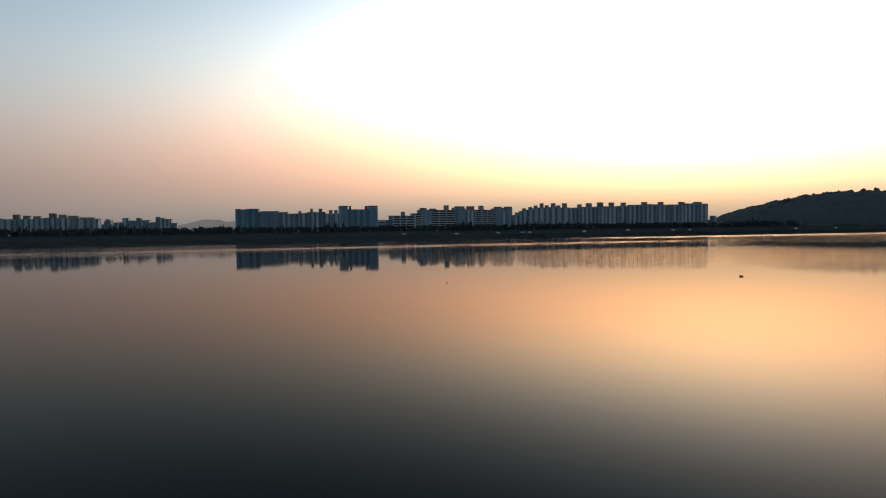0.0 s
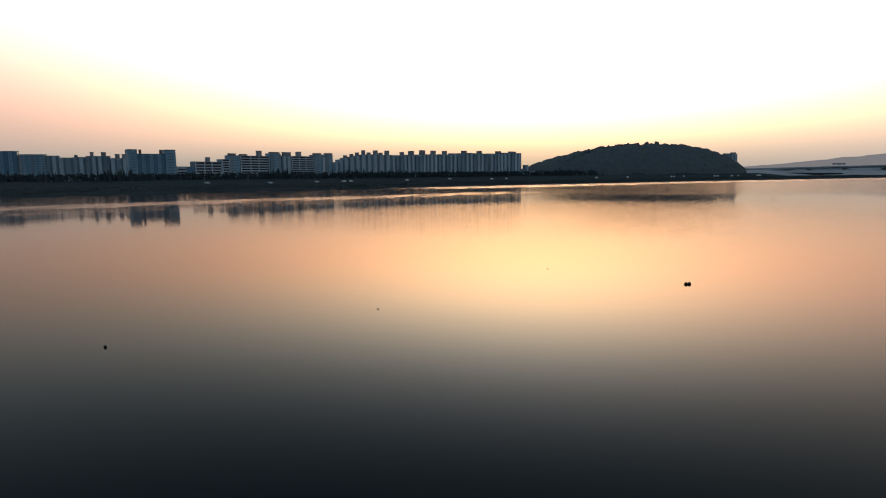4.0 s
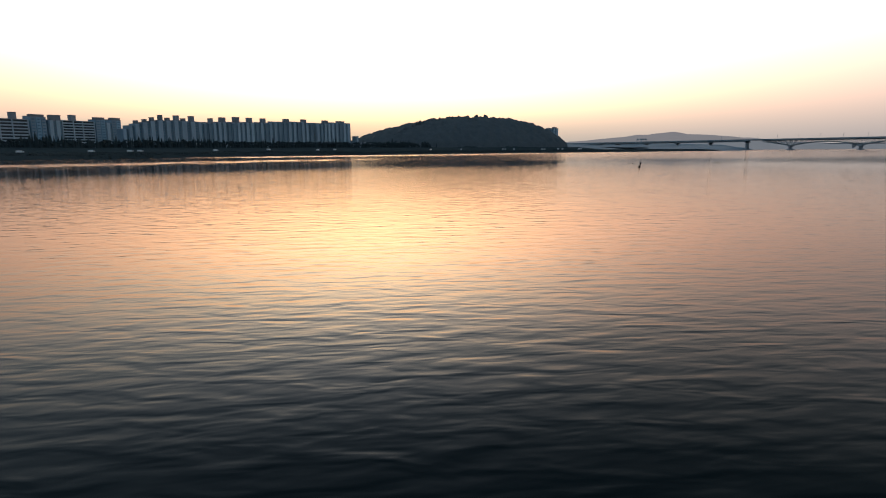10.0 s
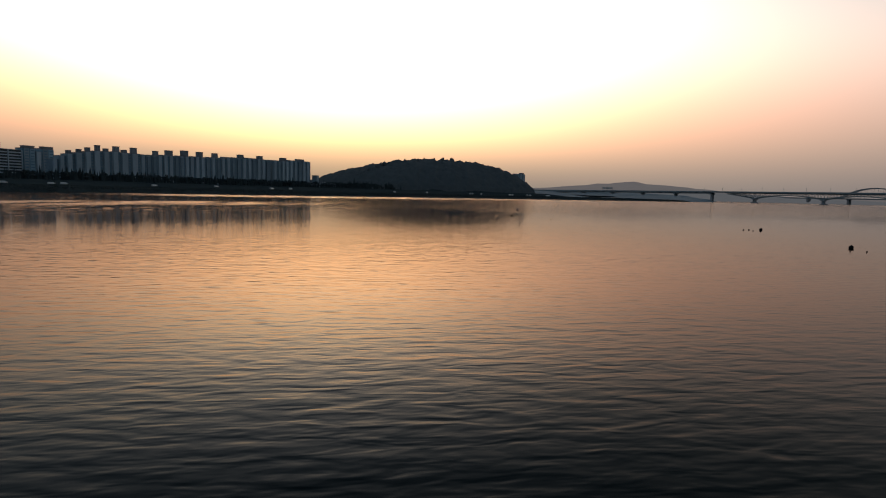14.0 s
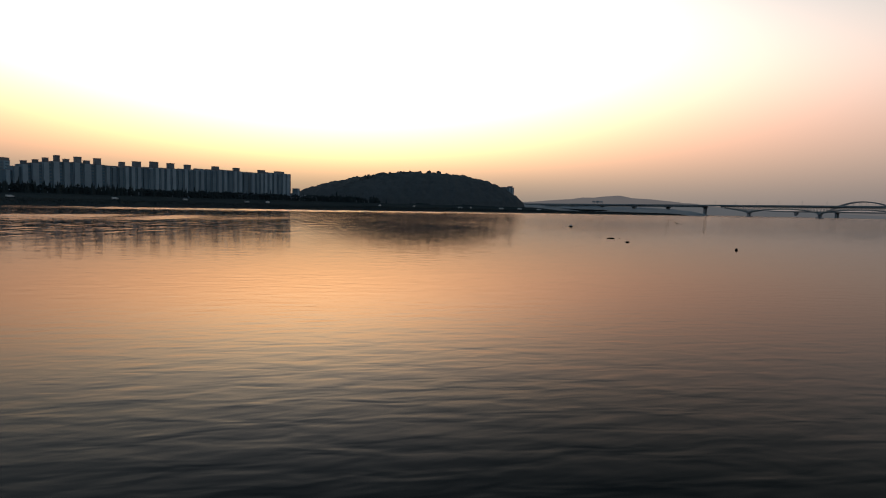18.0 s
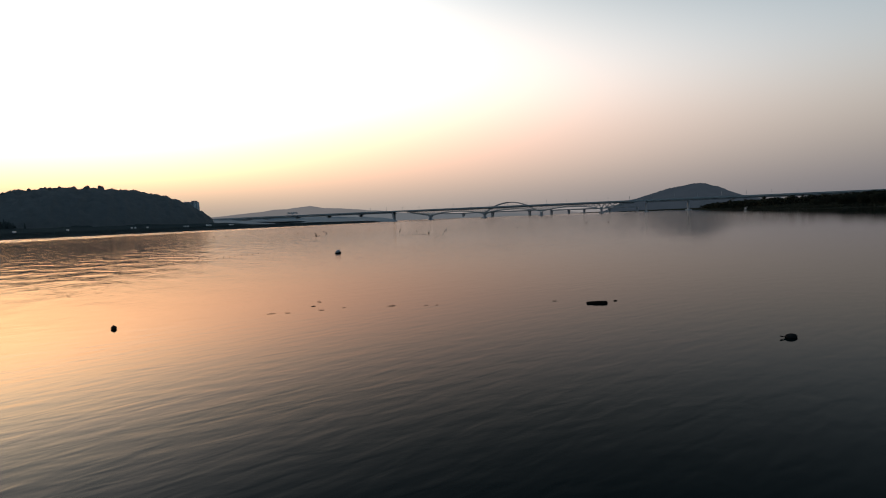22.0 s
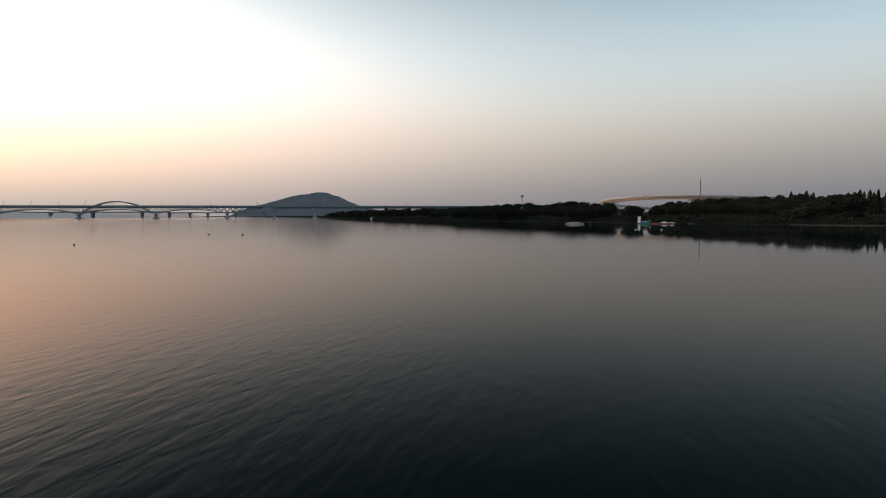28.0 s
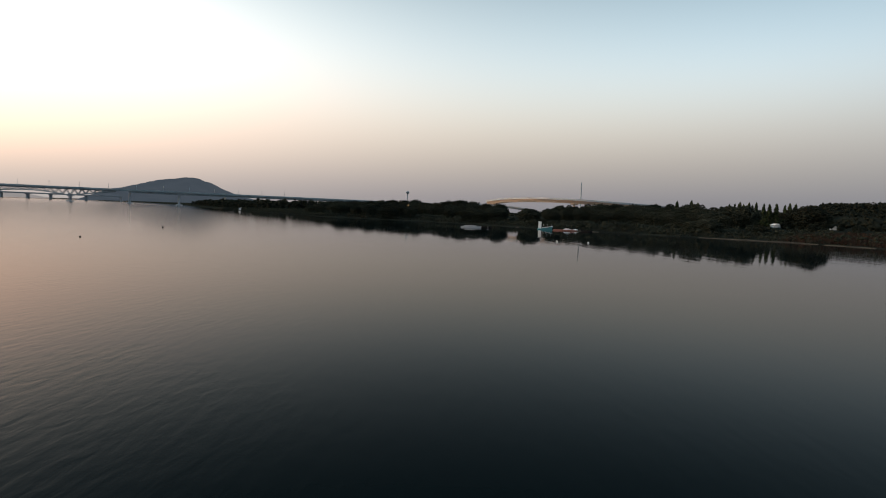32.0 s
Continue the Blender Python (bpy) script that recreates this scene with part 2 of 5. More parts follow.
def water_material():
    m = bpy.data.materials.new("river_water")
    m.use_nodes = True
    t = m.node_tree
    b = t.nodes["Principled BSDF"]

    def mth(op, a, c=None):
        n = t.nodes.new("ShaderNodeMath")
        n.operation = op
        for i, q in enumerate((a, c)):
            if q is None:
                continue
            if isinstance(q, (int, float)):
                n.inputs[i].default_value = q
            else:
                t.links.new(q, n.inputs[i])
        return n.outputs[0]

    def pattern(vector, axis, long, short, detail, distort=0.0):
        """Noise with crests along axis (degrees), long and short metres across."""
        mp = t.nodes.new("ShaderNodeMapping")
        mp.vector_type = "TEXTURE"
        mp.inputs["Rotation"].default_value = (0, 0, radians(axis))
        mp.inputs["Scale"].default_value = (long, short, 1)
        t.links.new(vector, mp.inputs["Vector"])
        n = t.nodes.new("ShaderNodeTexNoise")
        n.inputs["Scale"].default_value, n.inputs["Detail"].default_value = 1.0, detail
        n.inputs["Distortion"].default_value = distort
        t.links.new(mp.outputs[0], n.inputs["Vector"])
        return n.outputs[0]

    def ramp(value, a, c, low=0.0, high=1.0):
        """Soft step from low at a to high at c."""
        n = t.nodes.new("ShaderNodeMapRange")
        n.interpolation_type = "SMOOTHSTEP"
        for i, q in enumerate((a, c, low, high), 1):
            n.inputs[i].default_value = q
        t.links.new(value, n.inputs[0])
        return n.outputs[0]

    geo = t.nodes.new("ShaderNodeNewGeometry")
    pos = geo.outputs["Position"]
    # ripples with crests across the wind, which blows up the middle of the river
    ripple = pattern(pos, -31, .80, .30, 1.6, 0.3)
    chop = pattern(pos, -20, .38, .16, 1, 0.3)
    swell = pattern(pos, -36, 9, 2.2, 2)
    # calm and ruffled water: patches of a hundred metres, calmer under the banks
    def spot(x, y, r):
        v = t.nodes.new("ShaderNodeVectorMath")
        v.operation = "DISTANCE"
        t.links.new(pos, v.inputs[0])
        v.inputs[1].default_value = (x, y, 0)
        return ramp(v.outputs["Value"], r, r * 0.35)

    patch = pattern(pos, 15, 160, 45, 3, 0.5)
    ruffled = mth("ADD", mth("ADD", mth("MULTIPLY", spot(56, 115, 66), 0.90), mth("ADD", mth("MULTIPLY", spot(168, 196, 55), 0.12), mth("MULTIPLY", spot(108, 182, 60), 0.24))), mth("ADD", mth("MULTIPLY", spot(190, 330, 330), 0.03), 0.035))
    ruffled = mth("MULTIPLY", ruffled, mth("ADD", mth("MULTIPLY", patch, 1.4), 0.3))
    # a breeze ruffles the strip along the far bank
    xyz = t.nodes.new("ShaderNodeSeparateXYZ")
    t.links.new(pos, xyz.inputs[0])
    gap = mth("SUBTRACT", mth("ADD", mth("MULTIPLY", xyz.outputs[0], mth("SUBTRACT", 0.281, mth("MULTIPLY", xyz.outputs[0], 0.000134))), 389.0), xyz.outputs[1])
    # upstream it lies well off the bank; farther down it comes in to the shore
    upstream = mth("MULTIPLY", ramp(mth("ABSOLUTE", mth("SUBTRACT", gap, 171)), 22, 8), ramp(xyz.outputs[0], 140, 70, 0.0, 0.48))
    strip = mth("MAXIMUM", upstream, mth("MULTIPLY", ramp(gap, 88, 62), ramp(xyz.outputs[0], 60, 170)))
    ruffled = mth("ADD", ruffled, mth("MULTIPLY", strip, 0.5))
    # a breezy lane along the middle of the river, calm towards the wooded bank
    east, north = xyz.outputs[0], xyz.outputs[1]
    lane = mth("SUBTRACT", mth("ADD", north, mth("MULTIPLY", east, 0.3)), 220.5)
    ruffled = mth("ADD", ruffled, mth("MULTIPLY", ramp(lane, -2, 10), ramp(east, 112, 135, 0.0, 0.35)))
    height = mth("ADD", mth("ADD", mth("MULTIPLY", ripple, 0.019), mth("MULTIPLY", chop, 0.0032)), mth("MULTIPLY", swell, 0.008))
    height = mth("MULTIPLY", height, ruffled)
    # low mounds, drawn out up the river, break far reflections into dashes
    mound = pattern(pos, 60, 3.6, 1.7, 1.5, 0.3)
    wave = pattern(pos, -33, 2.6, .8, 1, 0.2)
    height = mth("ADD", height, mth("MULTIPLY", mound, mth("MULTIPLY", ramp(gap, 232, 198, 0.0, 0.10), ramp(east, -30, 70, 0.7, 1.0))))
    # slow swell under the wooded bank
    lee = mth("MULTIPLY", ramp(north, 150, 105, 0.0, 0.024), ramp(east, 170, 240))
    height = mth("ADD", height, mth("MULTIPLY", pattern(pos, -28, 9.0, 1.5, 3, 0.3), lee))
    height = mth("ADD", height, mth("MULTIPLY", wave, ramp(north, 62, 112, 0.0, 0.0028)))
    bp = t.nodes.new("ShaderNodeBump")
    bp.inputs["Strength"].default_value, bp.inputs["Distance"].default_value = 1.0, 1.0
    t.links.new(height, bp.inputs["Height"])
    t.links.new(bp.outputs[0], b.inputs["Normal"])
    b.inputs["Base Color"].default_value = (0.0009, 0.0050, 0.0064, 1)
    # gusts leave smooth and rough streaks in the strip along the far bank
    gusts = t.nodes.new("ShaderNodeMapRange")
    gusts.inputs[1].default_value, gusts.inputs[2].default_value = 0.36, 0.62
    t.links.new(pattern(pos, 56, 34, 3.2, 2, 0.4), gusts.inputs[0])
    # ripples too fine to tell apart far off blur the mirror
    broad = mth("MULTIPLY", mth("MULTIPLY", ramp(east, 60, 230), ramp(north, 100, 165)), 0.09)
    blur = mth("MAXIMUM", broad, ramp(gap, 330, 190, 0.03, 0.055))
    t.links.new(mth("ADD", blur, mth("MULTIPLY", strip, mth("MULTIPLY", gusts.outputs[0], 0.42))), b.inputs["Roughness"])
    b.inputs["IOR"].default_value = 1.065
    return m


MAT = {
    "water": water_material(),
    # one grass, two tones: left bank lifted with haze, right bank's copy shaded dark
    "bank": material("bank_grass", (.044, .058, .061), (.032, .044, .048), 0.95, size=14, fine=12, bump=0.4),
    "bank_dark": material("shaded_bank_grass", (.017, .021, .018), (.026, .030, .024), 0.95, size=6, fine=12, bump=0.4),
    "sand": material("bank_sand", (.11, .097, .078), (.05, .046, .038), 0.95, size=3, fine=10),
    "facade": material("painted_concrete", (.27, .345, .40), (.23, .295, .345), 0.85, size=9, per_object=0.16),
    "facade_light": material("pale_painted_concrete", (.43, .51, .57), (.37, .44, .50), 0.85, size=9, per_object=0.1),
    # facade concrete darkened to carry the shade of the recesses
    "facade_recess": material("recess_shade_concrete", (.24, .285, .32), (.18, .22, .25), 0.85, size=9, per_object=0.2),
    "facade_blue": material("blue_grey_panel", (.23, .37, .47), (.18, .30, .39), 0.5, size=8, per_object=0.12),
    "facade_dark": material("dark_blue_panel", (.10, .21, .30), (.075, .17, .245), 0.5, size=8, per_object=0.12),
    "roof_box": material("roof_house_plaster", (.30, .31, .33), (.23, .235, .25), 0.9, size=5, per_object=0.2),
    "pane": material("window_glass", (.02, .028, .035), (.035, .045, .05), 0.15, size=4, bump=0.0),
    "brown": material("brown_chimney_plaster", (.24, .18, .155), (.17, .13, .115), 0.9, size=4),
    "tinted": material("tinted_window_glass", (.09, .18, .25), (.12, .22, .30), 0.3, size=4, bump=0.0),
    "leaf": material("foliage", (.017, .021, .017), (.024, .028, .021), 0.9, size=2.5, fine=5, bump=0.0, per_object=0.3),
    # leaves across the river, lifted bluish to stand for haze
    "far_leaf": material("hazed_far_foliage", (.036, .050, .054), (.052, .067, .070), 0.9, size=9, fine=5, bump=0.0),
    # paler and bluer than near leaves: distance haze put into the colour
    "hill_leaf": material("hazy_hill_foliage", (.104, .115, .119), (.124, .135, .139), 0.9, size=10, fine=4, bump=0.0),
    # far shore green with thick haze painted into its base colour
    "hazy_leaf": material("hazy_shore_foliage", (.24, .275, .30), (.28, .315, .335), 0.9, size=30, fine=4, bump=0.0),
    "needle": material("conifer_foliage", (.014, .022, .012), (.03, .04, .02), 0.9, size=2, fine=5, bump=0.0, per_object=0.3),
    "bark": material("bark", (.07, .05, .035), (.04, .03, .02), 0.95, size=0.6),
    "reed": material("dry_reeds", (.036, .024, .019), (.027, .020, .016), 0.95, size=2, bump=0.0),
    # concrete and steel of both bridges: pale bluish haze mixed into the colour
    "concrete": material("bridge_concrete", (.42, .455, .49), (.34, .37, .40), 0.85, size=6),
    "steel": material("painted_steel", (.27, .33, .37), (.22, .28, .31), 0.5, size=3, bump=0.0),
    "far_concrete": material("pale_bridge_concrete", (.30, .32, .34), (.24, .26, .28), 0.85, size=8),
    # ramp concrete with the warm sunset light tinted into its base colour
    "ramp": material("sunset_tinted_concrete", (.42, .34, .28), (.33, .27, .22), 0.85, size=5),
    "white": material("white_paint", (.8, .8, .8), (.68, .69, .7), 0.5, size=1.2, bump=0.0),
    "teal": material("teal_paint", (.03, .17, .20), (.02, .12, .15), 0.5, size=1.0, bump=0.0),
    "red": material("faded_red_paint", (.30, .14, .11), (.22, .10, .08), 0.6, size=1.0, bump=0.0),
    "black": material("black_rubber", (.012, .012, .013), (.026, .026, .026), 0.85, size=0.4),
    "foam": material("weathered_foam", (.50, .52, .54), (.25, .27, .28), 0.9, size=0.3),
    "wood": material("wet_driftwood", (.009, .008, .007), (.018, .015, .013), 0.9, size=0.4),
    "lamp": material("warm_lamp", (1.0, .62, .2), (1.0, .6, .2), 0.5, bump=0.0, emit=0.9),
    # backdrop surfaces that glow in haze colours instead of being lit
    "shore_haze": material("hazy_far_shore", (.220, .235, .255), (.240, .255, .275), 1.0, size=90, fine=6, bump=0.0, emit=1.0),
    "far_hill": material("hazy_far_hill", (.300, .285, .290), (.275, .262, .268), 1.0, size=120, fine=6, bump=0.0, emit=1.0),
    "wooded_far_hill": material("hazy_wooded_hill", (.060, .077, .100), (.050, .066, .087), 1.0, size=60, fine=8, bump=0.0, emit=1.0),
}


# ---------------------------------------------------------------- building blocks
UNIT = {}     # one unit block for each material


def mesh_of(name, bm, mat):
    me = bpy.data.meshes.new(name)
    bm.to_mesh(me)
    bm.free()
    me.materials.append(MAT[mat])
    return me


def under(ob, parent):
    """Make ob a part of parent; a part of a block keeps the measure of the whole thing."""
    ob.parent = parent
    if parent.data in UNIT.values():
        ob.matrix_parent_inverse = parent.matrix_basis.inverted()


def part(name, bm, mat, parent, label=""):
    ob = new(name, mesh_of(name, bm, mat))
    under(ob, parent)
    return tagged(ob, label)


def thing(name, x, y, z, turn=0.0, label="", category="", group="", kind=""):
    ob = new(name)
    ob.matrix_world = pose(x, y, z, 0, 0, turn)
    return tagged(ob, label, category, group, kind)


def box(bm, x0, x1, y0, y1, z0, z1, bevel=0.0):
    r = bmesh.ops.create_cube(bm, size=1, matrix=Matrix.Translation(((x0 + x1) / 2, (y0 + y1) / 2, (z0 + z1) / 2)) @ Matrix.Diagonal((x1 - x0, y1 - y0, z1 - z0, 1)))
    if bevel:
        edges = {e for q in r["verts"] for e in q.link_edges}
        bmesh.ops.bevel(bm, geom=list(edges), offset=bevel, segments=1, affect="EDGES")
    return bm


def boxed(*a, **k):
    return box(bmesh.new(), *a, **k)


def block(name, mat, parent, x0, x1, y0, y1, z0, z1, label="", bevel=0.06):
    """A slightly bevelled block that shares one mesh with all of its material."""
    key = (mat, bevel)
    if key not in UNIT:
        UNIT[key] = mesh_of("block", boxed(-.5, .5, -.5, .5, -.5, .5, bevel=bevel * 0.2), mat)
    ob = new(name, UNIT[key])
    under(ob, parent)
    ob.location, ob.scale = ((x0 + x1) / 2, (y0 + y1) / 2, (z0 + z1) / 2), (x1 - x0, y1 - y0, z1 - z0)
    return tagged(ob, label)


def beam(bm, a, b, w, h=None):
    """A square bar from a to b."""
    a, b = Vector(a), Vector(b)
    d = b - a
    m = Matrix.Translation((a + b) / 2) @ d.to_track_quat("Z", "Y").to_matrix().to_4x4() @ Matrix.Diagonal((w, h or w, d.length, 1))
    bmesh.ops.create_cube(bm, size=1, matrix=m)
    return bm


def rod(bm, a, b, r0, r1=None, n=8):
    a, b = Vector(a), Vector(b)
    d = b - a
    m = Matrix.Translation((a + b) / 2) @ d.to_track_quat("Z", "Y").to_matrix().to_4x4()
    bmesh.ops.create_cone(bm, cap_ends=True, segments=n, radius1=r0, radius2=r0 if r1 is None else r1, depth=d.length, matrix=m)
    return bm


def rods(a, b, r0, r1=None, n=8):
    return rod(bmesh.new(), a, b, r0, r1, n)


def raw(name, verts, faces, mat, smooth=False):
    me = bpy.data.meshes.new(name)
    me.from_pydata(verts, [], faces)
    me.materials.append(MAT[mat])
    if smooth:
        me.polygons.foreach_set("use_smooth", [True] * len(me.polygons))
    me.update()
    return me


# ---------------------------------------------------------------- ground and water
LEFT_SHORE = [(-4600, -1500), (-1000, 30), (-300, 292), (-100, 359), (100, 416), (300, 461), (500, 496), (700, 520), (870, 533), (900, 560), (915, 640), (930, 760), (960, 900), (1050, 965), (1200, 885), (1300, 805), (1350, 768), (1380, 900), (1450, 1100), (2500, 1700), (4600, 2700)]
RIGHT_SHORE = [(-4600, -2900), (-400, -560), (0, -230), (120, -90), (195, 20), (215, 44), (232, 36), (250, 34), (266, 39), (285, 47), (300, 54), (316, 57), (350, 60), (385, 66), (405, 82), (430, 98), (520, 107), (612, 110), (800, 118), (1070, 110), (1600, 150), (2400, 330), (4600, 900)]


def along(line, x):
    return np.interp(x, [p[0] for p in line], [p[1] for p in line])


def wobble(x, y, s):
    return noise.noise(Vector((x / s, y / s, 1.7)))


def left_height(x, d):
    """Height of the left bank d metres inland: a river park, then the flood dike with the flats behind it."""
    h = np.interp(d, [0, 4, 12, 60, 210, 262, 300, 600, 4000], [0, .7, 1.5, 2.6, 3.2, 7.6, 8.0, 9, 30])
    return h + 0.35 * wobble(x, d, 22) * min(1, d / 15)


def right_height(x, d):
    h = np.interp(d, [0, 3, 8, 25, 90, 260, 900, 4000], [0, .35, 1.0, 2.0, 2.8, 4.0, 7, 30])
    return h + 0.4 * wobble(x, d + 500, 16) * min(1, d / 10)


def hill_height(x, y):
    """The wooded hill on the left bank and the low one behind the right bank."""
    u, w = (x - 668) / (235 if x < 668 else 190), (y - 955) / 150
    q = max(0.0, 1 - (abs(u) ** 5 if u > 0 else abs(u) ** 1.45) - w * w)
    h = 52.5 * q ** 0.8
    u, w = (x - 533) / (62 if x > 533 else 150), (y + 562) / 110
    q2 = max(0.0, 1 - abs(u) ** 3 - w * w)
    return h + 22 * q2 ** .8


def ground_height(x, y):
    dl, dr = y - along(LEFT_SHORE, x), along(RIGHT_SHORE, x) - y
    if dl > 0:
        return float(left_height(x, dl)) + hill_height(x, y)
    if dr > 0:
        return float(right_height(x, dr)) + hill_height(x, y)
    return -min(4.0, 0.25 * min(-dl, -dr))


def build_ground():
    xs = [*range(-4600, -1000, 300), *range(-1000, -400, 50), *range(-400, 180, 14), *range(180, 480, 4), *range(480, 1480, 14), *range(1480, 2600, 100), *range(2600, 4601, 400)]
    inland = [4000, 2500, 1500, 1000, 760, 640, 580, 540, 500, 460, 430, 400, 370, 340, 310, 285, 262, 235, 210, 170, 130, 90, 60, 40, 25, 16, 10, 6, 3, 1, 0]
    verts, faces = [], []
    for x in xs:
        yl, yr = float(along(LEFT_SHORE, x)), float(along(RIGHT_SHORE, x))
        yr += 1.6 * wobble(x, 3, 9) + 0.8 * wobble(x, 9, 3)
        yl += 5 * wobble(x, 31, 60)
        col = [yr - d for d in inland] + [yr + 4, yr + 14, (yl + yr) / 2, yl - 14, yl - 4] + [yl + d for d in reversed(inland)]
        n = len(inland)
        for i, y in enumerate(col):
            if i < n:
                z = float(right_height(x, inland[i])) + hill_height(x, y)
            elif i < n + 5:
                z = (-0.6, -2.5, -4, -2.5, -0.6)[i - n]
            else:
                rise = hill_height(x, y)
                z = float(left_height(x, inland[::-1][i - n - 5])) + rise - min(12.0, rise)
            verts.append((x, y, z))
    rows = 2 * len(inland) + 5
    for i in range(len(xs) - 1):
        for j in range(rows - 1):
            a = i * rows + j
            faces.append((a, a + rows, a + rows + 1, a + 1))
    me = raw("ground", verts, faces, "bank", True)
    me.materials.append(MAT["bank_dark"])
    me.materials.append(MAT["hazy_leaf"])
    # right bank darker; left bank past x 800 takes the haze-coloured green
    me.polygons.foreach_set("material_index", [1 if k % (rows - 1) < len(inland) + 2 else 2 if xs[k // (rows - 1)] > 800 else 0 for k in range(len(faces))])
    ob = new("ground", me)
    return tagged(ob, "dark grassy river banks, a flood dike and wooded rises", "ground", kind="structure")


ground = build_ground()
bm = bmesh.new()
bmesh.ops.create_grid(bm, x_segments=8, y_segments=8, size=4600)
water = new("water", mesh_of("water", bm, "water"))
tagged(water, "calm wide river with fine ripples, mirroring the sunset", "water", kind="structure")


def ridge(name, mat, label, centre, half, depth, turn, tops, seed):
    """A far range: smooth crest between a few summits (place along the range, height), with folds."""
    verts, faces = [], []
    nx, ny = 90, 10
    for i in range(nx + 1):
        s = -half + 2 * half * i / nx
        crest = float(np.interp(s, [p[0] for p in tops], [p[1] for p in tops]))
        crest *= 1 + 0.05 * noise.noise(Vector((s / 60, seed, 0))) + 0.025 * noise.noise(Vector((s / 14, seed, 4)))
        for j in range(ny + 1):
            w = -1 + 2 * j / ny
            verts.append((s, w * depth, -2 + (crest + 2) * (1 - abs(w) ** 1.5) * (1 + 0.08 * noise.noise(Vector((s / 90, w * 2, seed))) * (1 if abs(w) > .15 else 0))))
    for i in range(nx):
        for j in range(ny):
            a = i * (ny + 1) + j
            faces.append((a, a + ny + 1, a + ny + 2, a + 1))
    ob = new(name, raw(name, verts, faces, mat, True))
    ob.matrix_world = pose(*centre, 0, 0, 0, turn)
    return tagged(ob, label, "hill", kind="structure")


# far ranges: their haze is a glow of the surface itself
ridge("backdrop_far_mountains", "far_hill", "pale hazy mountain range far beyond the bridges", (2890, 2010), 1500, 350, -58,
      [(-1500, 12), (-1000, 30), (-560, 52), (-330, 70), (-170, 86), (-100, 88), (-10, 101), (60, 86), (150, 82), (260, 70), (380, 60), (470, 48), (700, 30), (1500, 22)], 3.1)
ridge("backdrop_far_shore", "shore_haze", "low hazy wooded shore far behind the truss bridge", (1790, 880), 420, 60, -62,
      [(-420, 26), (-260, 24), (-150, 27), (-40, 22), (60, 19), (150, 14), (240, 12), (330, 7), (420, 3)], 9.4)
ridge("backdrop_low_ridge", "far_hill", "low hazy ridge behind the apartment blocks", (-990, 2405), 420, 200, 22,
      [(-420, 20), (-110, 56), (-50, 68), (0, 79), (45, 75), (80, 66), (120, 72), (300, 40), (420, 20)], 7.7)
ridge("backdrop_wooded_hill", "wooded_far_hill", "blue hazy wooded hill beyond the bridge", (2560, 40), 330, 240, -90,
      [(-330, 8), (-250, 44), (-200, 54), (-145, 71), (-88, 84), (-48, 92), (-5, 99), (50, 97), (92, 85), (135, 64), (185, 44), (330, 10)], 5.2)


# ---------------------------------------------------------------- apartment blocks on the left bank
def on_line(a, b, s):
    d = (Vector(b) - Vector(a)).normalized()
    return Vector(a) + d * s, math.degrees(math.atan2(d.y, d.x))


